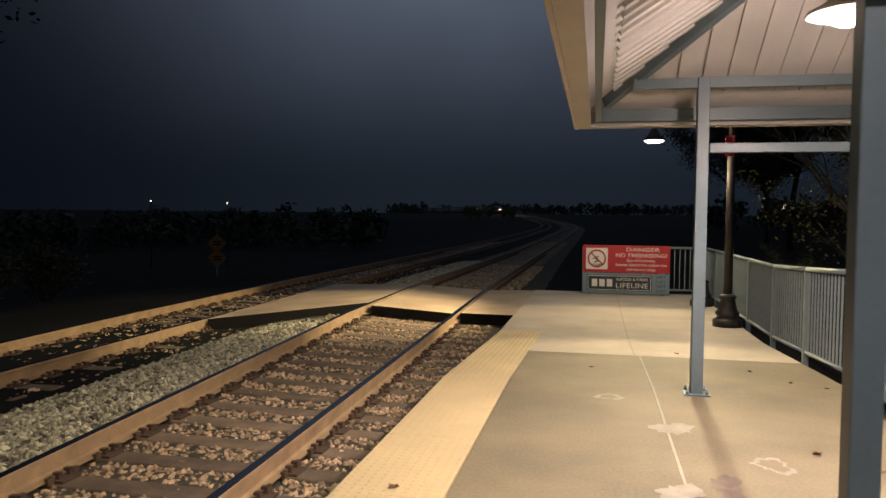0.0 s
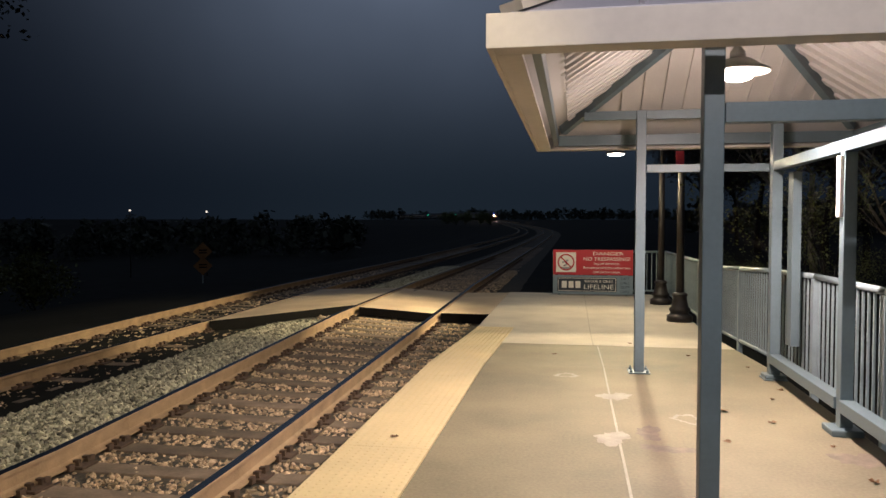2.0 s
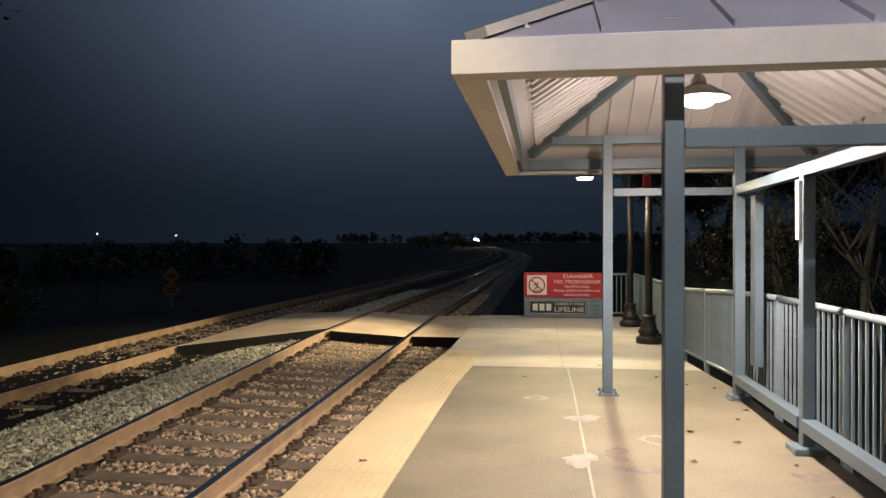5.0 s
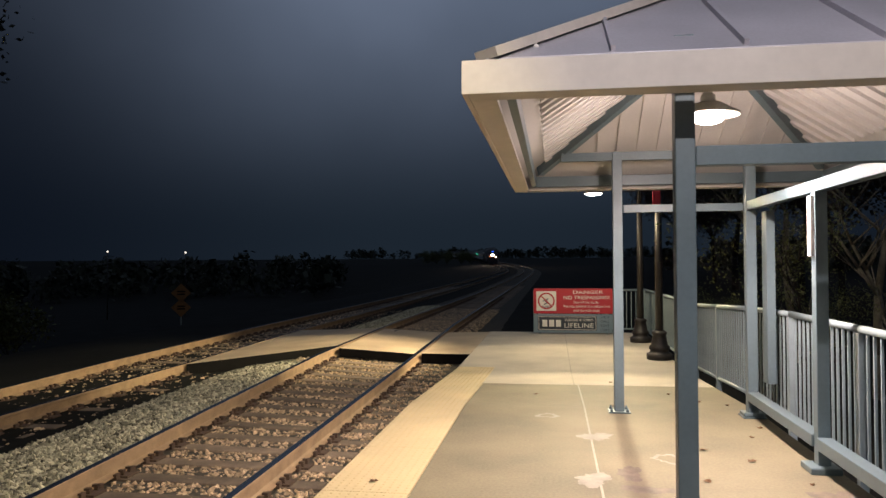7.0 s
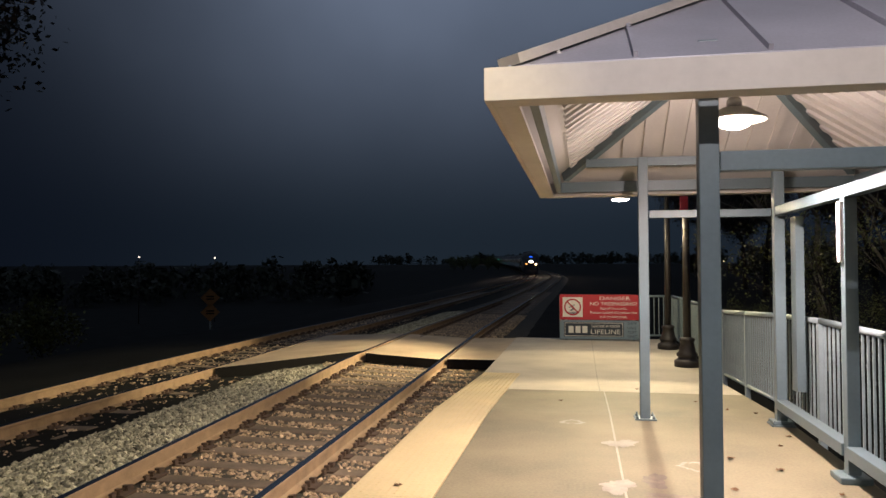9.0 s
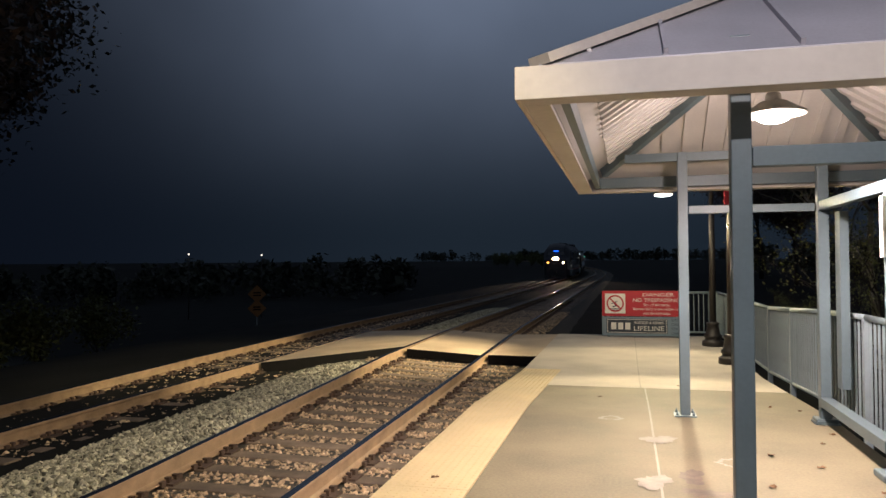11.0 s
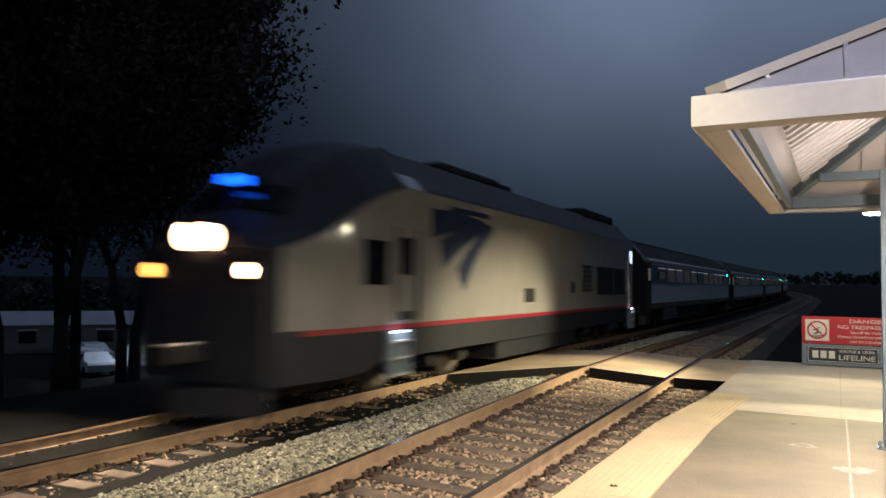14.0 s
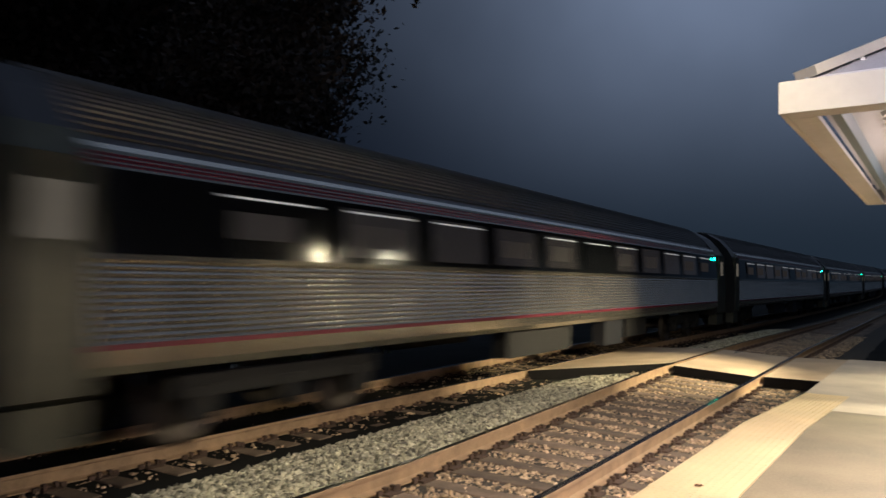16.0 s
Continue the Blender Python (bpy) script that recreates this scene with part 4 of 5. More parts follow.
def make_far_woods():
    """Distant woods, added to cover the hard horizon on both sides of the line: dark clumps of leaves with an uneven
    top, and nothing on the tracks.
    """
    g = np.random.default_rng(61)
    centres = []
    for az0, az1, r0, r1, n in ((16.5, 78, 120, 170, 260), (-8, 16, 440, 520, 170), (-62, -8, 110, 170, 200)):
        for _ in range(n):
            a, r = math.radians(g.uniform(az0, az1)), g.uniform(r0, r1)
            x, y = -r * math.sin(a), r * math.cos(a)
            if min(abs(x - far_line(s)[0]) + 0.5 * abs(y - far_line(s)[1]) for s in range(60, 500, 20)) > 14:
                centres.append((x, y, ground_z(x, y), g.uniform(3.5, 7) * (1.1 if r > 300 else 0.9)))
    c = np.array(centres)
    pick = c[g.integers(0, len(c), 60000)]
    h = pick[:, 3:4] * g.beta(2.0, 1.7, (60000, 1))
    p = pick[:, :3] + np.concatenate([g.normal(0, 1, (60000, 2)) * pick[:, 3:4] * 0.24 * np.sqrt(np.clip(1.15 - h / pick[:, 3:4], 0.05, 1)), h], 1)
    u, w = g.normal(0, 1, (60000, 3)), g.normal(0, 1, (60000, 3))
    sz = 0.055 * pick[:, 3:4]
    v = np.stack([p - u * sz, p + w * sz, p + u * sz, p - w * sz], 1).reshape(-1, 3)
    ob = mesh_part("far_woods", v.tolist(), np.arange(240000).reshape(-1, 4).tolist(), LEAF)
    tagged(ob, "dark distant woods added to cover the horizon", "woods", kind="stuff")


make_far_woods()

# ---- far things on the bank and below it ----


def make_diamond_sign():
    x, y = -16.07, 30.0
    z0 = ground_z(x, y)
    top = empty("warning_sign", pose(x, y, z0, 0, 0, 28), "pair of faded yellow diamond warning signs on one post", "sign")
    part("post", boxed(-0.03, 0.03, 0.012, 0.06, -0.2, 0.6 - z0), FENCE, top)
    for zc in (0.29, -0.37):
        bm = boxed(-0.30, 0.30, -0.01, 0.01, -0.30, 0.30, 0.004)
        bm.transform(pose(0, 0, zc - z0, 0, 45, 0))
        part("diamond", bm, YELLOW, top)
        part("bar", boxed(-0.17, 0.17, -0.016, -0.011, zc - z0 + 0.03, zc - z0 + 0.09), RUBBER_AND_SHADE, top, "plain dark bar")
        part("bar", boxed(-0.17, 0.17, -0.016, -0.011, zc - z0 - 0.09, zc - z0 - 0.03), RUBBER_AND_SHADE, top, "plain dark bar")


make_diamond_sign()


def make_park_lamp(x, y, zh, glow, r, name="street_lamp", label="slim post lamp with a lit white globe in the car park"):
    z0 = ground_z(x, y)
    top = empty(name, pose(x, y, z0), label, "street lamp", "far lamps")
    part("pole", rod(bmesh.new(), (0, 0, -0.2), (0, 0, zh - z0 - r), 0.06, 0.045), IRON, top)
    part("globe", lathe(bmesh.new(), ((r * 0.5, -r), (r * 0.9, -r * 0.4), (r, 0), (r * 0.8, r * 0.6), (r * 0.3, r)), 14, 0, 0, zh - z0), glow, top, "lit globe")


make_park_lamp(-37.2, 31.0, -1.45, GLOWP, 0.22)
for az, d, zh in ((33.4, 85, 3.0), (28.1, 85, 2.9)):
    make_park_lamp(0.33 - d * math.sin(radians(az)), 0.2 + d * math.cos(radians(az)), zh, GLOWS, 0.10, "street_lamp", "distant street lamp glowing warm among the trees")


def make_car(x, y, yaw, paint):
    z0 = ground_z(x, y)
    top = empty("parked_car", pose(x, y, z0, 0, 0, yaw), "pale parked car under the car park lamp", "car", "parked cars")
    prof = [(-2.2, 0.35), (-2.25, 0.75), (-2.1, 0.92), (-1.35, 0.98), (-0.75, 1.42), (0.75, 1.45), (1.45, 1.0), (2.1, 0.92), (2.25, 0.7), (2.2, 0.35)]
    bm = bmesh.new()
    sides = [[bm.verts.new((sx * (0.88 if z < 1.0 else 0.68), yy, z)) for yy, z in prof] for sx in (-1, 1)]
    for k in range(len(prof) - 1):
        bm.faces.new((sides[0][k], sides[0][k + 1], sides[1][k + 1], sides[1][k]))
    bm.faces.new(sides[0]), bm.faces.new(sides[1][::-1])
    bm.faces.new((sides[0][0], sides[1][0], sides[1][-1], sides[0][-1]))
    bmesh.ops.recalc_face_normals(bm, faces=bm.faces)
    part("body", bm, paint, top)
    for sx in (-1, 1):
        part("side_window", boxed(*sorted((sx * 0.76, sx * 0.86)), -0.8, 0.85, 1.02, 1.32), BLACKGLASS, top)
        for yy in (-1.35, 1.4):
            part("wheel", rod(bmesh.new(), (sx * 0.72, yy, 0.33), (sx * 0.9, yy, 0.33), 0.33, 0.33, 16), RUBBER_AND_SHADE, top)


for x, y, yaw in ((-40.5, 29.0, 70), (-43.5, 30.5, 75), (-46.0, 33.0, 70), (-41.5, 33.0, 60)):
    make_car(x, y, yaw, CARWHITE)


def make_house():
    x, y = -58.0, 38.0
    z0 = ground_z(x, y)
    top = empty("low_building", pose(x, y, z0, 0, 0, 55), "low pale building lit by the car park lamp", "building")
    part("wall", boxed(-6, 6, -4, 4, -0.3, 2.2), WALLP, top)
    bm = bmesh.new()
    v = [bm.verts.new(p) for p in ((-6.4, -4.4, 2.25), (6.4, -4.4, 2.25), (6.4, 4.4, 2.25), (-6.4, 4.4, 2.25), (-6.4, 0, 3.2), (6.4, 0, 3.2))]
    for f in ((0, 1, 5, 4), (2, 3, 4, 5), (1, 2, 5), (3, 0, 4), (3, 2, 1, 0)):
        bm.faces.new([v[i] for i in f])
    part("roof", bm, ROOFTOP, top)
    for k in range(4):
        w = part("window", boxed(-5 + k * 2.8, -3.8 + k * 2.8, -4.06, -4.003, 0.8, 1.8), BLACKGLASS, top)
        part("frame", boxed(-5.08 + k * 2.8, -3.72 + k * 2.8, -4.08, -4.062, 1.8, 1.88), LETTER, w)
    part("door", boxed(6.003, 6.06, -0.6, 0.4, 0.0, 2.1), SKIRT, top)


make_house()
slots = random.Random(77)


def make_fallen_leaf(x, y):
    bm = bmesh.new()
    r = slots.uniform(0.022, 0.04)
    pts = [(0, -1.3), (0.5, -0.6), (1.0, -0.2), (0.55, 0.25), (0.6, 0.9), (0, 0.7), (-0.6, 0.9), (-0.55, 0.25), (-1.0, -0.2), (-0.5, -0.6)]
    c = bm.verts.new((0, 0, 0.004))
    ring = [bm.verts.new((px * r, py * r, 0.004 + slots.uniform(0, 0.016))) for px, py in pts]
    for i in range(len(ring)):
        bm.faces.new((c, ring[i], ring[(i + 1) % len(ring)]))
    ob = part("fallen_leaf", bm, DRYLEAF)
    ob.matrix_world = pose(x, y, plat_z(y) + 0.002, 0, 0, slots.uniform(0, 360))
    tagged(ob, "curled brown leaf lying on the platform", "leaf", "fallen leaves")


for x, y in ([(2.05, 5.0), (2.3, 4.4), (2.15, 7.6), (2.4, 7.4), (1.75, 5.3), (2.3, 3.7), (2.1, 3.2), (1.3, 9.4), (2.25, 5.8), (1.6, 4.4), (2.42, 6.2), (1.9, 8.2), (0.3, 8.0), (2.3, 2.9), (-0.75, 4.1)]):
    make_fallen_leaf(x, y)

# ---- train ----


def loft(stations, material_of, mats, name, parent, label="", cap=True):
    """Skin over cross-sections: each is (y, [(x, z), ...]) for the right half, top to bottom."""
    verts, faces, index = [], [], []
    n = 2 * len(stations[0][1])
    for y, half in stations:
        verts += [(x, y, z) for x, z in half] + [(-x, y, z) for x, z in reversed(half)]
    for k in range(len(stations) - 1):
        for i in range(n):
            j = (i + 1) % n
            faces.append((k * n + i, k * n + j, (k + 1) * n + j, (k + 1) * n + i))
            index.append(material_of(k, min(i, n - 2 - i) if i < n - 1 else n // 2 - 1, i))
    if cap:
        faces += [tuple(range(n - 1, -1, -1)), tuple(range((len(stations) - 1) * n, len(stations) * n))]
        index += [material_of(-1, 0, 0), material_of(-2, 0, 0)]
    ob = mesh_part(name, verts, faces, mats, parent, label, index)
    bm = bmesh.new()
    bm.from_mesh(ob.data)
    bmesh.ops.recalc_face_normals(bm, faces=bm.faces)
    bm.to_mesh(ob.data)
    bm.free()
    return ob


def make_truck(top, y, axles, r):
    for sx in (-1, 1):
        bm = bmesh.new()
        w = axles[-1] - axles[0]
        box(bm, sx * 1.02 - 0.07, sx * 1.02 + 0.07, y + axles[0] - 0.35, y + axles[-1] + 0.35, 0.52, 0.78, 0.03)
        for a in axles:
            box(bm, sx * 1.03 - 0.11, sx * 1.03 + 0.11, y + a - 0.17, y + a + 0.17, 0.30, 0.66, 0.03)
        lathe(bm, ((0.10, 0.3), (0.14, 0.34), (0.14, 0.62), (0.10, 0.66)), 10, sx * 1.05, y)
        part("truck_frame", bm, UNDER, top, "grimy cast truck frame")
    for a in axles:
        axle = part("axle", rod(bmesh.new(), (-0.7, y + a, r), (0.7, y + a, r), 0.09), WHEEL, top, "steel axle")
        for sx in (-1, 1):
            rows = ((r + 0.025, -0.07), (r + 0.025, -0.045), (r, -0.04), (r - 0.01, 0.055), (r * 0.84, 0.06), (r * 0.8, 0.03), (r * 0.35, 0.02), (r * 0.3, 0.07), (0.05, 0.075))
            bm = lathe(bmesh.new(), rows, 24)
            bm.transform(pose(sx * 0.76, y + a, r, 0, 90 * sx, 0))
            part("wheel", bm, WHEEL, axle, "worn steel wheel")


def make_steps(top, y):
    steps = part("boarding_steps", boxed(1.485, 1.512, y - 0.30, y + 0.30, 0.34, 1.06), FENCE, top, "grey boarding steps lit by a small lamp")
    for z in (0.36, 0.62, 0.88):
        part("tread", boxed(1.513, 1.62, y - 0.27, y + 0.27, z, z + 0.03), LETTER, steps, "pale tread")
    for yy in (-0.29, 0.29):
        part("string", boxed(1.513, 1.62, y + yy - 0.012, y + yy + 0.012, 0.34, 1.06), FENCE, steps)
    part("step_lamp", boxed(1.52, 1.60, y - 0.16, y + 0.16, 1.035, 1.055), STEPL, steps, "lit white step lamp")


def make_loco():
    top = empty("locomotive", Matrix(), "silver-grey diesel locomotive with dark roof and lit headlights", "locomotive")

    def section(w, zt, zr, zb=0.62):
        # right half, top to bottom
        return [(0.0, zr), (w * 0.30, zr - 0.02), (w * 0.60, zr - 0.14 * (zr - zt) / 0.8), (w * 0.86, zt + 0.30 * (zr - zt)), (w * 0.97, zt + 0.08 * (zr - zt)), (w, zt), (w, (zt + 1.16) / 2), (w, 1.16), (w * 1.002, 1.08), (w, 1.07), (w * 0.985, zb), (0.0, zb)]
    st = [(0.0, section(1.10, 2.20, 2.28, 0.45)), (0.10, section(1.30, 2.24, 2.42, 0.45)), (0.45, section(1.40, 2.36, 2.78, 0.45)), (0.85, section(1.45, 2.50, 3.28, 0.45)), (1.4, section(1.48, 2.78, 3.74, 0.45)),
          (1.9, section(1.5, 3.02, 3.97, 0.5)), (2.4, section(1.5, 3.22, 4.12)), (2.95, section(1.5, 3.38, 4.2)), (3.55, section(1.5, 3.38, 4.2)), (12.0, section(1.5, 3.36, 4.2)), (19.7, section(1.5, 3.36, 4.2)), (19.95, section(1.44, 3.3, 4.1))]

    def which(k, i, raw):
        if k == -1:
            return 1
        if k == 7 and i > 2 and i < 7:
            return 0
        if i < 5:
            return 1
        if i < 7:
            return 1 if k < 1 else 0
        if i == 7:
            return 2 if k > 1 else 1
        return 1 if k < 3 else 3
    loft(st, which, [LOCO, LOCODARK, REDLINE, SKIRT], "body", top)
    # front: windscreen, headlights, ditch lights, number board, plough, coupler
    for sx in (-1, 1):
        bm = bmesh.new()
        vs = [bm.verts.new(v) for v in ((sx * 0.06, 0.50, 2.85), (sx * 0.95, 0.50, 2.74), (sx * 0.88, 0.80, 3.12), (sx * 0.06, 0.80, 3.22))]
        f = bm.faces.new(vs)
        r = bmesh.ops.extrude_face_region(bm, geom=[f])
        for v in r["geom"]:
            if isinstance(v, bmesh.types.BMVert):
                v.co.z += 0.025
                v.co.y -= 0.02
        bmesh.ops.recalc_face_normals(bm, faces=bm.faces)
        part("windscreen", bm, BLACKGLASS, top)
        part("headlight", rod(bmesh.new(), (sx * 0.17, 0.10, 2.40), (sx * 0.17, -0.085, 2.40), 0.085, 0.09, 16), HEADL, top, "lit round headlight")
        dl = part("ditch_light_housing", boxed(sx * 0.86 - 0.13, sx * 0.86 + 0.13, -0.06, 0.3, 1.82, 2.07, 0.03), LOCODARK, top)
        part("ditch_light", rod(bmesh.new(), (sx * 0.86, -0.05, 1.945), (sx * 0.86, -0.08, 1.945), 0.045, 0.045, 14), AMBERL if sx < 0 else DITCHL, dl, "lit ditch light")
        part("ditch_light_bowl", rod(bmesh.new(), (sx * 0.86, -0.061, 1.945), (sx * 0.86, -0.07, 1.945), 0.09, 0.105, 16), AMBERL if sx < 0 else GLAREBOWL, dl, "bowl glowing as the ditch light's glare")
    part("headlight_housing", boxed(-0.36, 0.36, -0.06, 0.7, 2.22, 2.58, 0.04), LOCODARK, top)
    # bowls made to glow so that the headlights' glare looks wider
    for sx in (-1, 1):
        part("lamp_bowl", rod(bmesh.new(), (sx * 0.17, -0.061, 2.40), (sx * 0.17, -0.075, 2.40), 0.145, 0.19, 18), GLAREBOWL, top, "bowl round the headlight, glowing as its glare")
    part("board_hood", boxed(-0.30, 0.30, 0.645, 1.0, 3.17, 3.36, 0.03), LOCODARK, top)
    part("number_board", boxed(-0.27, 0.27, 0.56, 0.64, 3.20, 3.33, 0.015), BLUEL, top, "lit blue board over the windscreen")
    bm = bmesh.new()
    for a, b in (((-1.25, -0.02, 0.25), (0, -0.35, 0.22)), ((0, -0.35, 0.22), (1.25, -0.02, 0.25))):
        bar(bm, a, b, 0.05, 0.36)
    part("plough", bm, LOCODARK, top)
    part("coupler", boxed(-0.13, 0.13, -0.65, 0.0, 0.72, 0.98, 0.03), UNDER, top)
    part("air_horn", rod(bmesh.new(), (0.2, 4.6, 4.2), (0.2, 4.2, 4.28), 0.03, 0.08), UNDER, top)
    # side facing both ways
    for sx in (-1, 1):
        def side(name, y0, y1, z0, z1, m, label="", d=0.012, parent=top):
            a, b = sorted((sx * 1.49, sx * (1.5 + d)))
            return part(name, boxed(a, b, y0, y1, z0, z1, 0.004), m, parent, label)
        side("cab_window", 1.75, 2.40, 1.78, 2.46, BLACKGLASS)
        door = side("cab_door", 2.72, 3.27, 1.2, 2.75, LOCO)
        side("door_window", 2.80, 3.18, 1.95, 2.55, BLACKGLASS, "", 0.02, door)
        side("handrail", 2.62, 2.66, 1.2, 2.7, STAINLESS, "", 0.05)
        side("handrail", 3.33, 3.37, 1.2, 2.7, STAINLESS, "", 0.05)
        side("step_recess", 2.78, 3.22, 1.22, 1.36, UNDER, "", 0.014)
        # three plain blue blades and a bar over them
        for ey, ez, bow in ((3.85, 2.86, 0.08), (4.25, 2.34, 0.11), (5.05, 1.90, 0.10)):
            bm = bmesh.new()
            d = Vector((0, ey - 6.55, ez - 2.96))
            n = Vector((0, -d.z, d.y)).normalized() * (1 if d.y < 0 else -1)
            rows = []
            for j in range(9):
                u = j / 8
                c = Vector((sx * 1.513, 6.55, 2.96)) + d * u - n * bow * math.sin(3.14159 * u)
                h = 0.04 + 0.22 * u
                rows.append([bm.verts.new(c + n * h), bm.verts.new(c - n * h), bm.verts.new(c - n * h - Vector((sx * 0.011, 0, 0))), bm.verts.new(c + n * h - Vector((sx * 0.011, 0, 0)))])
            for p, q in zip(rows, rows[1:]):
                for i in range(4):
                    bm.faces.new((p[i], p[(i + 1) % 4], q[(i + 1) % 4], q[i]))
            bm.faces.new(rows[0]), bm.faces.new(rows[-1])
            bmesh.ops.recalc_face_normals(bm, faces=bm.faces)
            part("mark", bm, BLUELOGO, top, "plain blue blade-shaped mark")
        side("bar", 4.6, 6.4, 3.14, 3.24, BLUELOGO, "plain blue bar", 0.01)
        side("hatch", 8.5, 9.15, 1.42, 1.74, UNDER)
        side("hatch", 12.1, 12.45, 1.62, 1.92, UNDER)
        side("louvre", 13.2, 14.15, 1.66, 2.42, VENT)
        for q in range(6):
            side("slat", 13.21, 14.14, 1.67 + q * 0.14, (1.72, 1.69)[0 < q < 5] + q * 0.14, UNDER, "", 0.025)
        side("grille", 14.8, 16.8, 1.55, 2.42, UNDER)
        side("grille", 16.95, 18.4, 1.55, 2.42, UNDER)
        side("rear_window", 19.22, 19.55, 2.66, 3.10, DOORGLOW, "small lit window")
        side("rear_handrail", 19.02, 19.05, 1.2, 2.9, STAINLESS, "", 0.05)
        side("rear_vent", 19.2, 19.5, 1.36, 1.50, UNDER)
    # roof fittings
    part("exhaust", boxed(-0.4, 0.4, 9.2, 10.4, 4.15, 4.36, 0.04), LOCODARK, top)
    part("roof_fan_hatch", boxed(-0.95, 0.95, 15.2, 19.0, 4.02, 4.3, 0.06), LOCODARK, top)
    part("roof_hatch", boxed(-0.8, 0.8, 5.6, 8.6, 4.1, 4.27, 0.05), LOCODARK, top)
    part("fuel_tank", boxed(-1.38, 1.38, 7.3, 12.9, 0.20, 0.70, 0.08), SKIRT, top)
    part("underframe", boxed(-1.2, 1.2, 0.4, 19.7, 0.6, 0.68), UNDER, top)
    make_truck(top, 4.6, (-1.37, 1.37), 0.5)
    make_truck(top, 16.2, (-1.37, 1.37), 0.5)
    make_steps(top, 2.7)
    make_steps(top, 19.2)
    part("end_door", boxed(-0.4, 0.4, 19.93, 20.0, 1.2, 3.2), SKIRT, top)
    part("rear_coupler", boxed(-0.13, 0.13, 19.95, 21.05, 0.72, 0.98, 0.03), UNDER, top)
    return top


def coach_half():
    """Half section of a coach, top to bottom, with flutes on roof and lower side, and what each strip is made of."""
    pts, kinds = [], []
    def arc(deg, r):
        a = math.radians(deg)
        return (1.42 + r) * math.cos(a), 2.42 + (1.38 + r) * math.sin(a)
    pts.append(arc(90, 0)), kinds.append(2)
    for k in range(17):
        # thin proud ribs, paler than the dark roof between them
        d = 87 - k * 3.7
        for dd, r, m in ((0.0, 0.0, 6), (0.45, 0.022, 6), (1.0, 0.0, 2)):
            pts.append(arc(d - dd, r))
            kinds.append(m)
    for x, z, k in ((1.405, 2.955, 0), (1.462, 2.90, 0), (1.47, 2.865, 5), (1.476, 2.838, 0), (1.480, 2.826, 5), (1.486, 2.795, 0), (1.49, 2.780, 5), (1.497, 2.755, 0), (1.505, 2.73, 4), (1.575, 1.98, 0)):
        pts.append((x, z))
        kinds.append(k)
    z = 1.93
    while z > 1.24:
        pts.append((1.585, z))
        kinds.append(0)
        pts.append((1.560, z - 0.025))
        kinds.append(0)
        z -= 0.062
    for x, z, k in ((1.58, 1.19, 5), (1.58, 1.14, 0), (1.57, 1.0, 0), (1.52, 0.92, 1), (0.0, 0.92, 1)):
        pts.append((x, z))
        kinds.append(k)
    return pts, kinds


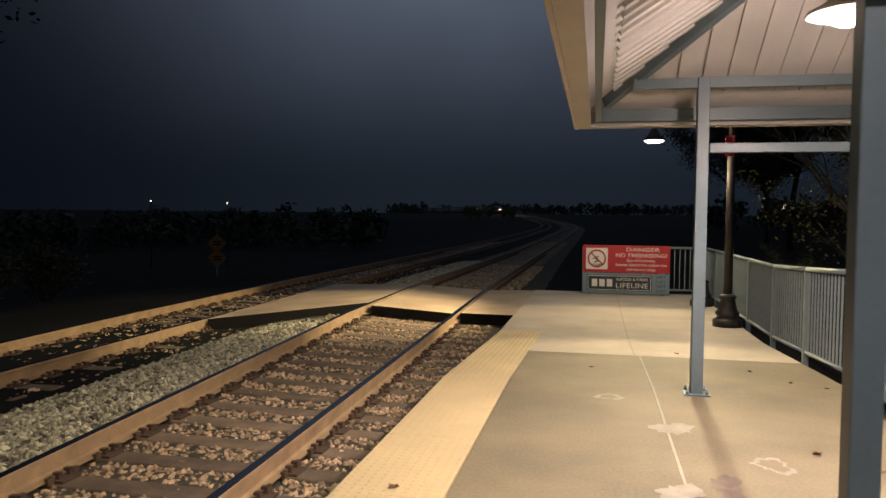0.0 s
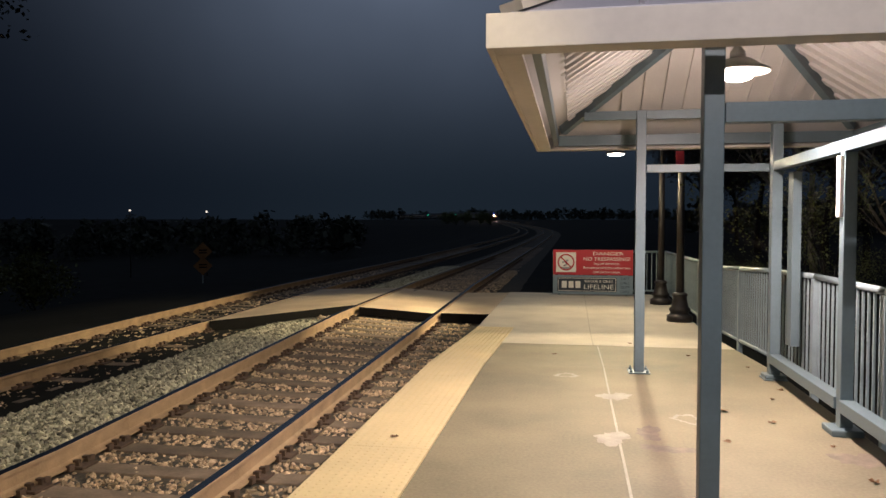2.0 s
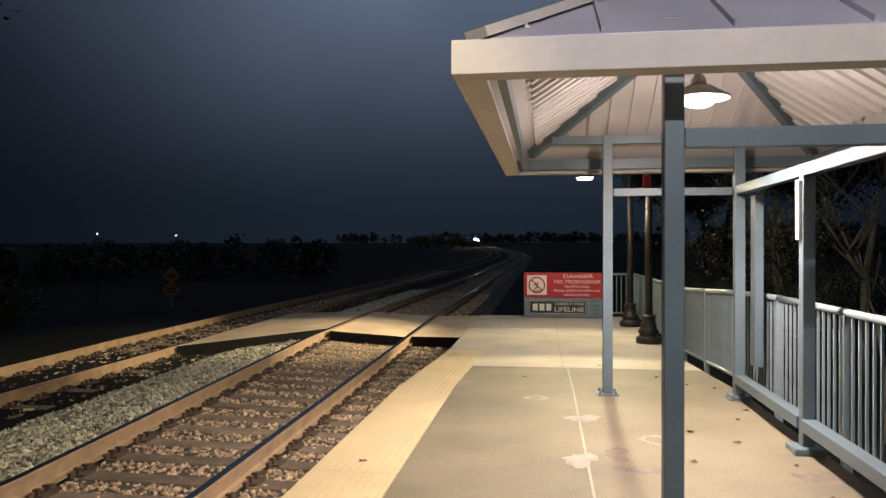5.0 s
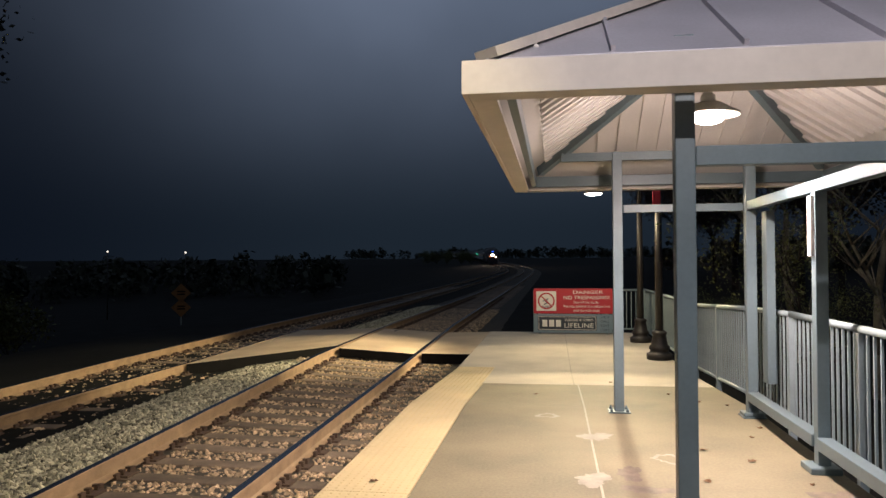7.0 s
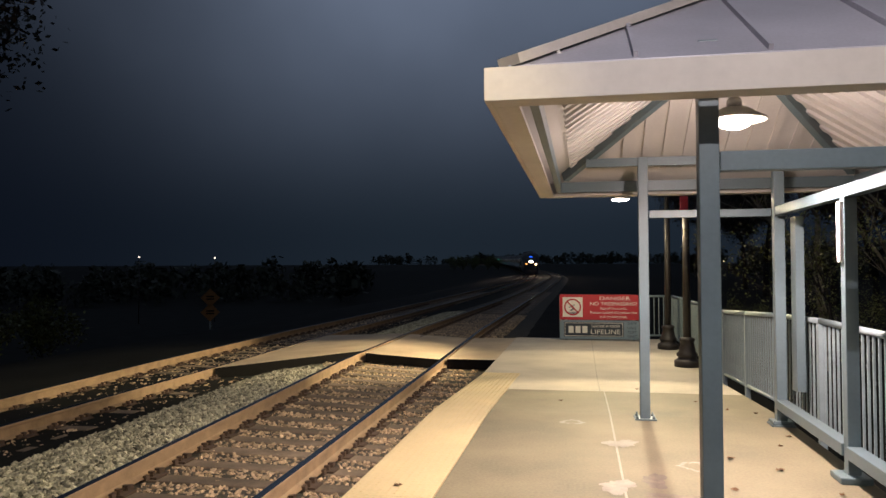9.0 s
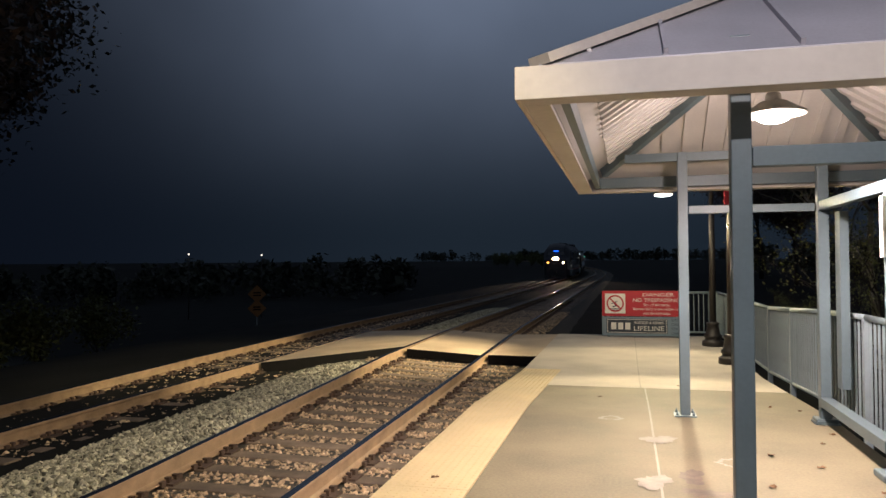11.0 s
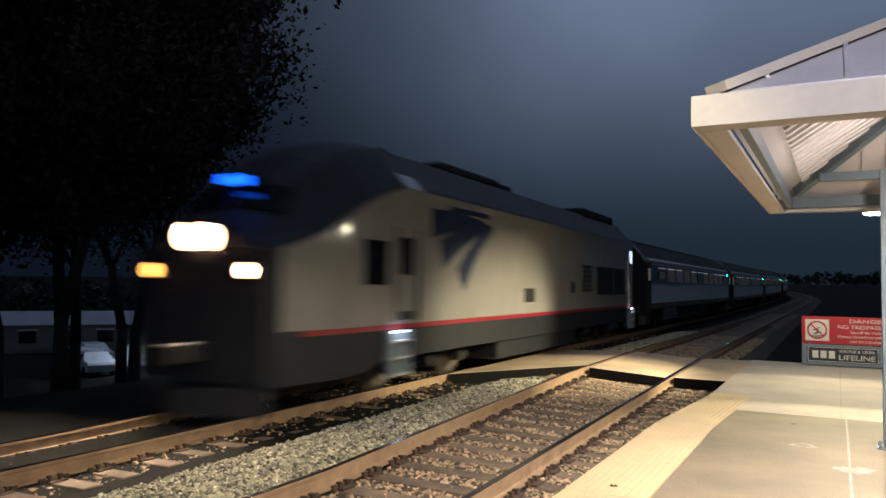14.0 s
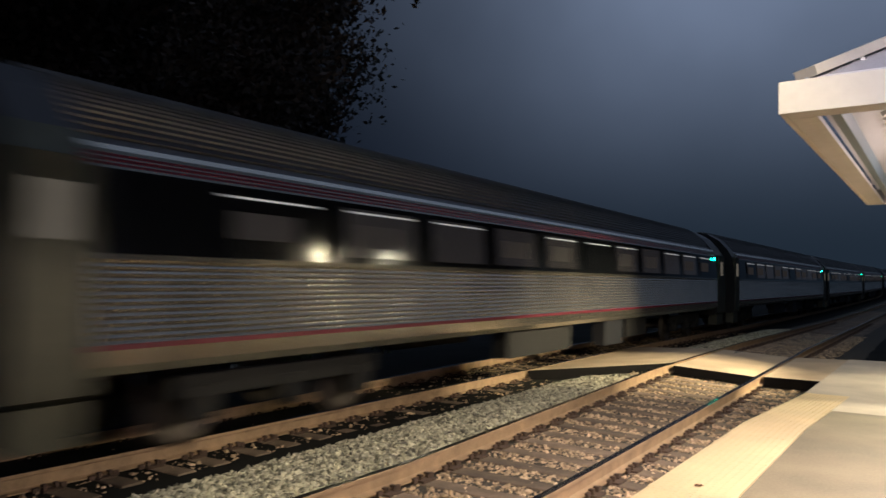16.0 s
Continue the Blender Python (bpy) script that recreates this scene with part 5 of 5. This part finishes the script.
def make_coach():
    top = empty("passenger_coach", Matrix(), "fluted stainless-steel passenger coach with red stripes, running fast", "train coach", "coaches")
    pts, kinds = coach_half()
    L = 25.6

    def which(k, i, raw):
        return kinds[i] if k >= 0 and i < len(kinds) else 0
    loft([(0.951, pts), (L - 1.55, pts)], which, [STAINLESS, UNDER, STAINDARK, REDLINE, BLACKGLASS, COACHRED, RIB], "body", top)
    smooth = [(0.0, 3.78), (0.55, 3.68), (1.0, 3.42), (1.32, 3.05), (1.47, 2.8), (1.55, 2.2), (1.57, 1.6), (1.56, 0.78), (1.45, 0.72), (0.0, 0.72)]
    for a, b in ((0.24, 0.95), (L - 1.549, L - 0.24)):
        # end caps near-black: shade of the gap between cars put into the colour
        loft([(a, smooth), (b, smooth)], lambda k, i, raw: 2 if k < 0 else (1 if i < 3 else 0), [VESTI, STAINDARK, UNDER], "vestibule", top, "smooth steel vestibule end")
    for sx in (-1, 1):
        def side(name, y0, y1, z0, z1, m, label="", x=1.56, d=0.02, parent=top):
            a, b = sorted((sx * x, sx * (x + d)))
            return part(name, boxed(a, b, y0, y1, z0, z1), m, parent, label)
        for y, w in ((0.30, 0.6), (L - 1.35, 0.9)):
            dr = side("door", y, y + w, 0.82, 2.78, VESTI, "steel vestibule door", 1.545, 0.03)
            side("door_window", y + w / 2 - 0.17, y + w / 2 + 0.17, 2.08, 2.56, COACHDOOR, "lit door window", 1.56, 0.02, dr)
        n = 11
        for k in range(n):
            y = 2.3 + k * 1.93
            bm = bmesh.new()
            vs = [bm.verts.new((sx * x, yy, zz)) for x, yy, zz in ((1.578, y, 2.05), (1.578, y + 1.45, 2.05), (1.534, y + 1.45, 2.66), (1.534, y, 2.66))]
            f = bm.faces.new(vs)
            r = bmesh.ops.extrude_face_region(bm, geom=[f])
            for v in r["geom"]:
                if isinstance(v, bmesh.types.BMVert):
                    v.co.x += sx * 0.008
            bmesh.ops.recalc_face_normals(bm, faces=bm.faces)
            w = part("window", bm, CABIN if k % 5 else BLACKGLASS, top)
            if (k * 7 + 3) % 4:
                part("lit_ceiling", boxed(*sorted((sx * 1.552, sx * 1.562)), y + 0.05, y + 1.40, 2.60, 2.622), ROOMGLOW, w, "lit strip inside the window")
            if k % 3 != 2:
                part("lit_patch", boxed(*sorted((sx * 1.58, sx * 1.588)), y + 0.15, y + 1.05, 2.18, 2.46), ROOMDIM, w, "lit patch inside the window")
        side("green_lamp", L - 2.05, L - 1.85, 2.60, 2.68, GREENL, "lit green side lamp", 1.545, 0.03)
        side("battery_box", 8.8, 11.6, 0.42, 0.91, UNDER, "", 1.1, 0.28)
        side("equipment_box", 13.4, 14.6, 0.35, 0.91, SKIRT, "", 1.15, 0.3)
        side("equipment_box", 15.1, 16.6, 0.45, 0.91, UNDER, "", 1.1, 0.28)
        side("step_well", 0.28, 0.92, 0.36, 0.72, VESTI, "", 1.22, 0.28)
        side("step_well", L - 1.38, L - 0.42, 0.36, 0.72, VESTI, "", 1.22, 0.28)
    part("diaphragm", boxed(-0.55, 0.55, -0.15, 0.239, 1.1, 3.2, 0.04), UNDER, top)
    part("diaphragm", boxed(-0.55, 0.55, L - 0.239, L + 0.15, 1.1, 3.2, 0.04), UNDER, top)
    part("coupler", boxed(-0.13, 0.13, L - 0.1, L + 0.45, 0.72, 0.95, 0.03), UNDER, top)
    make_truck(top, 3.8, (-1.3, 1.3), 0.46)
    make_truck(top, L - 3.8, (-1.3, 1.3), 0.46)
    return top


locomotive = make_loco()
coach = make_coach()
train = [(locomotive, 0.0, 10.3)]
for k in range(7):
    train.append((coach if k == 0 else copy_thing(coach, Matrix()), 21.2 + 26.0 * k, 12.8))

SPEED, FRONT_AT_14 = 26.0, 5.72


def car_pose(front):
    """A vehicle whose front end stands at that distance along the far track; two pins hold it to the line."""
    def on(s):
        x, y, a = far_line(s)
        return Vector((x, y, rise(y) - 0.27))
    return on


def motions():
    for ob, offset, half in train:
        rows = []
        for k in range(0, 65):
            t = 16.0 * k / 64
            s = FRONT_AT_14 + SPEED * (14.0 - t) + offset
            on = car_pose(s)
            a, b = on(s + 0.4 * half), on(s + 1.6 * half)
            d = (b - a).normalized()
            yaw = math.degrees(math.atan2(-d.x, d.y))
            pitch = math.degrees(math.asin(d.z))
            p = a - d * (0.4 * half)
            rows.append((t, pose(p.x, p.y, p.z, pitch, 0, yaw)))
        walk(ob, rows)


motions()
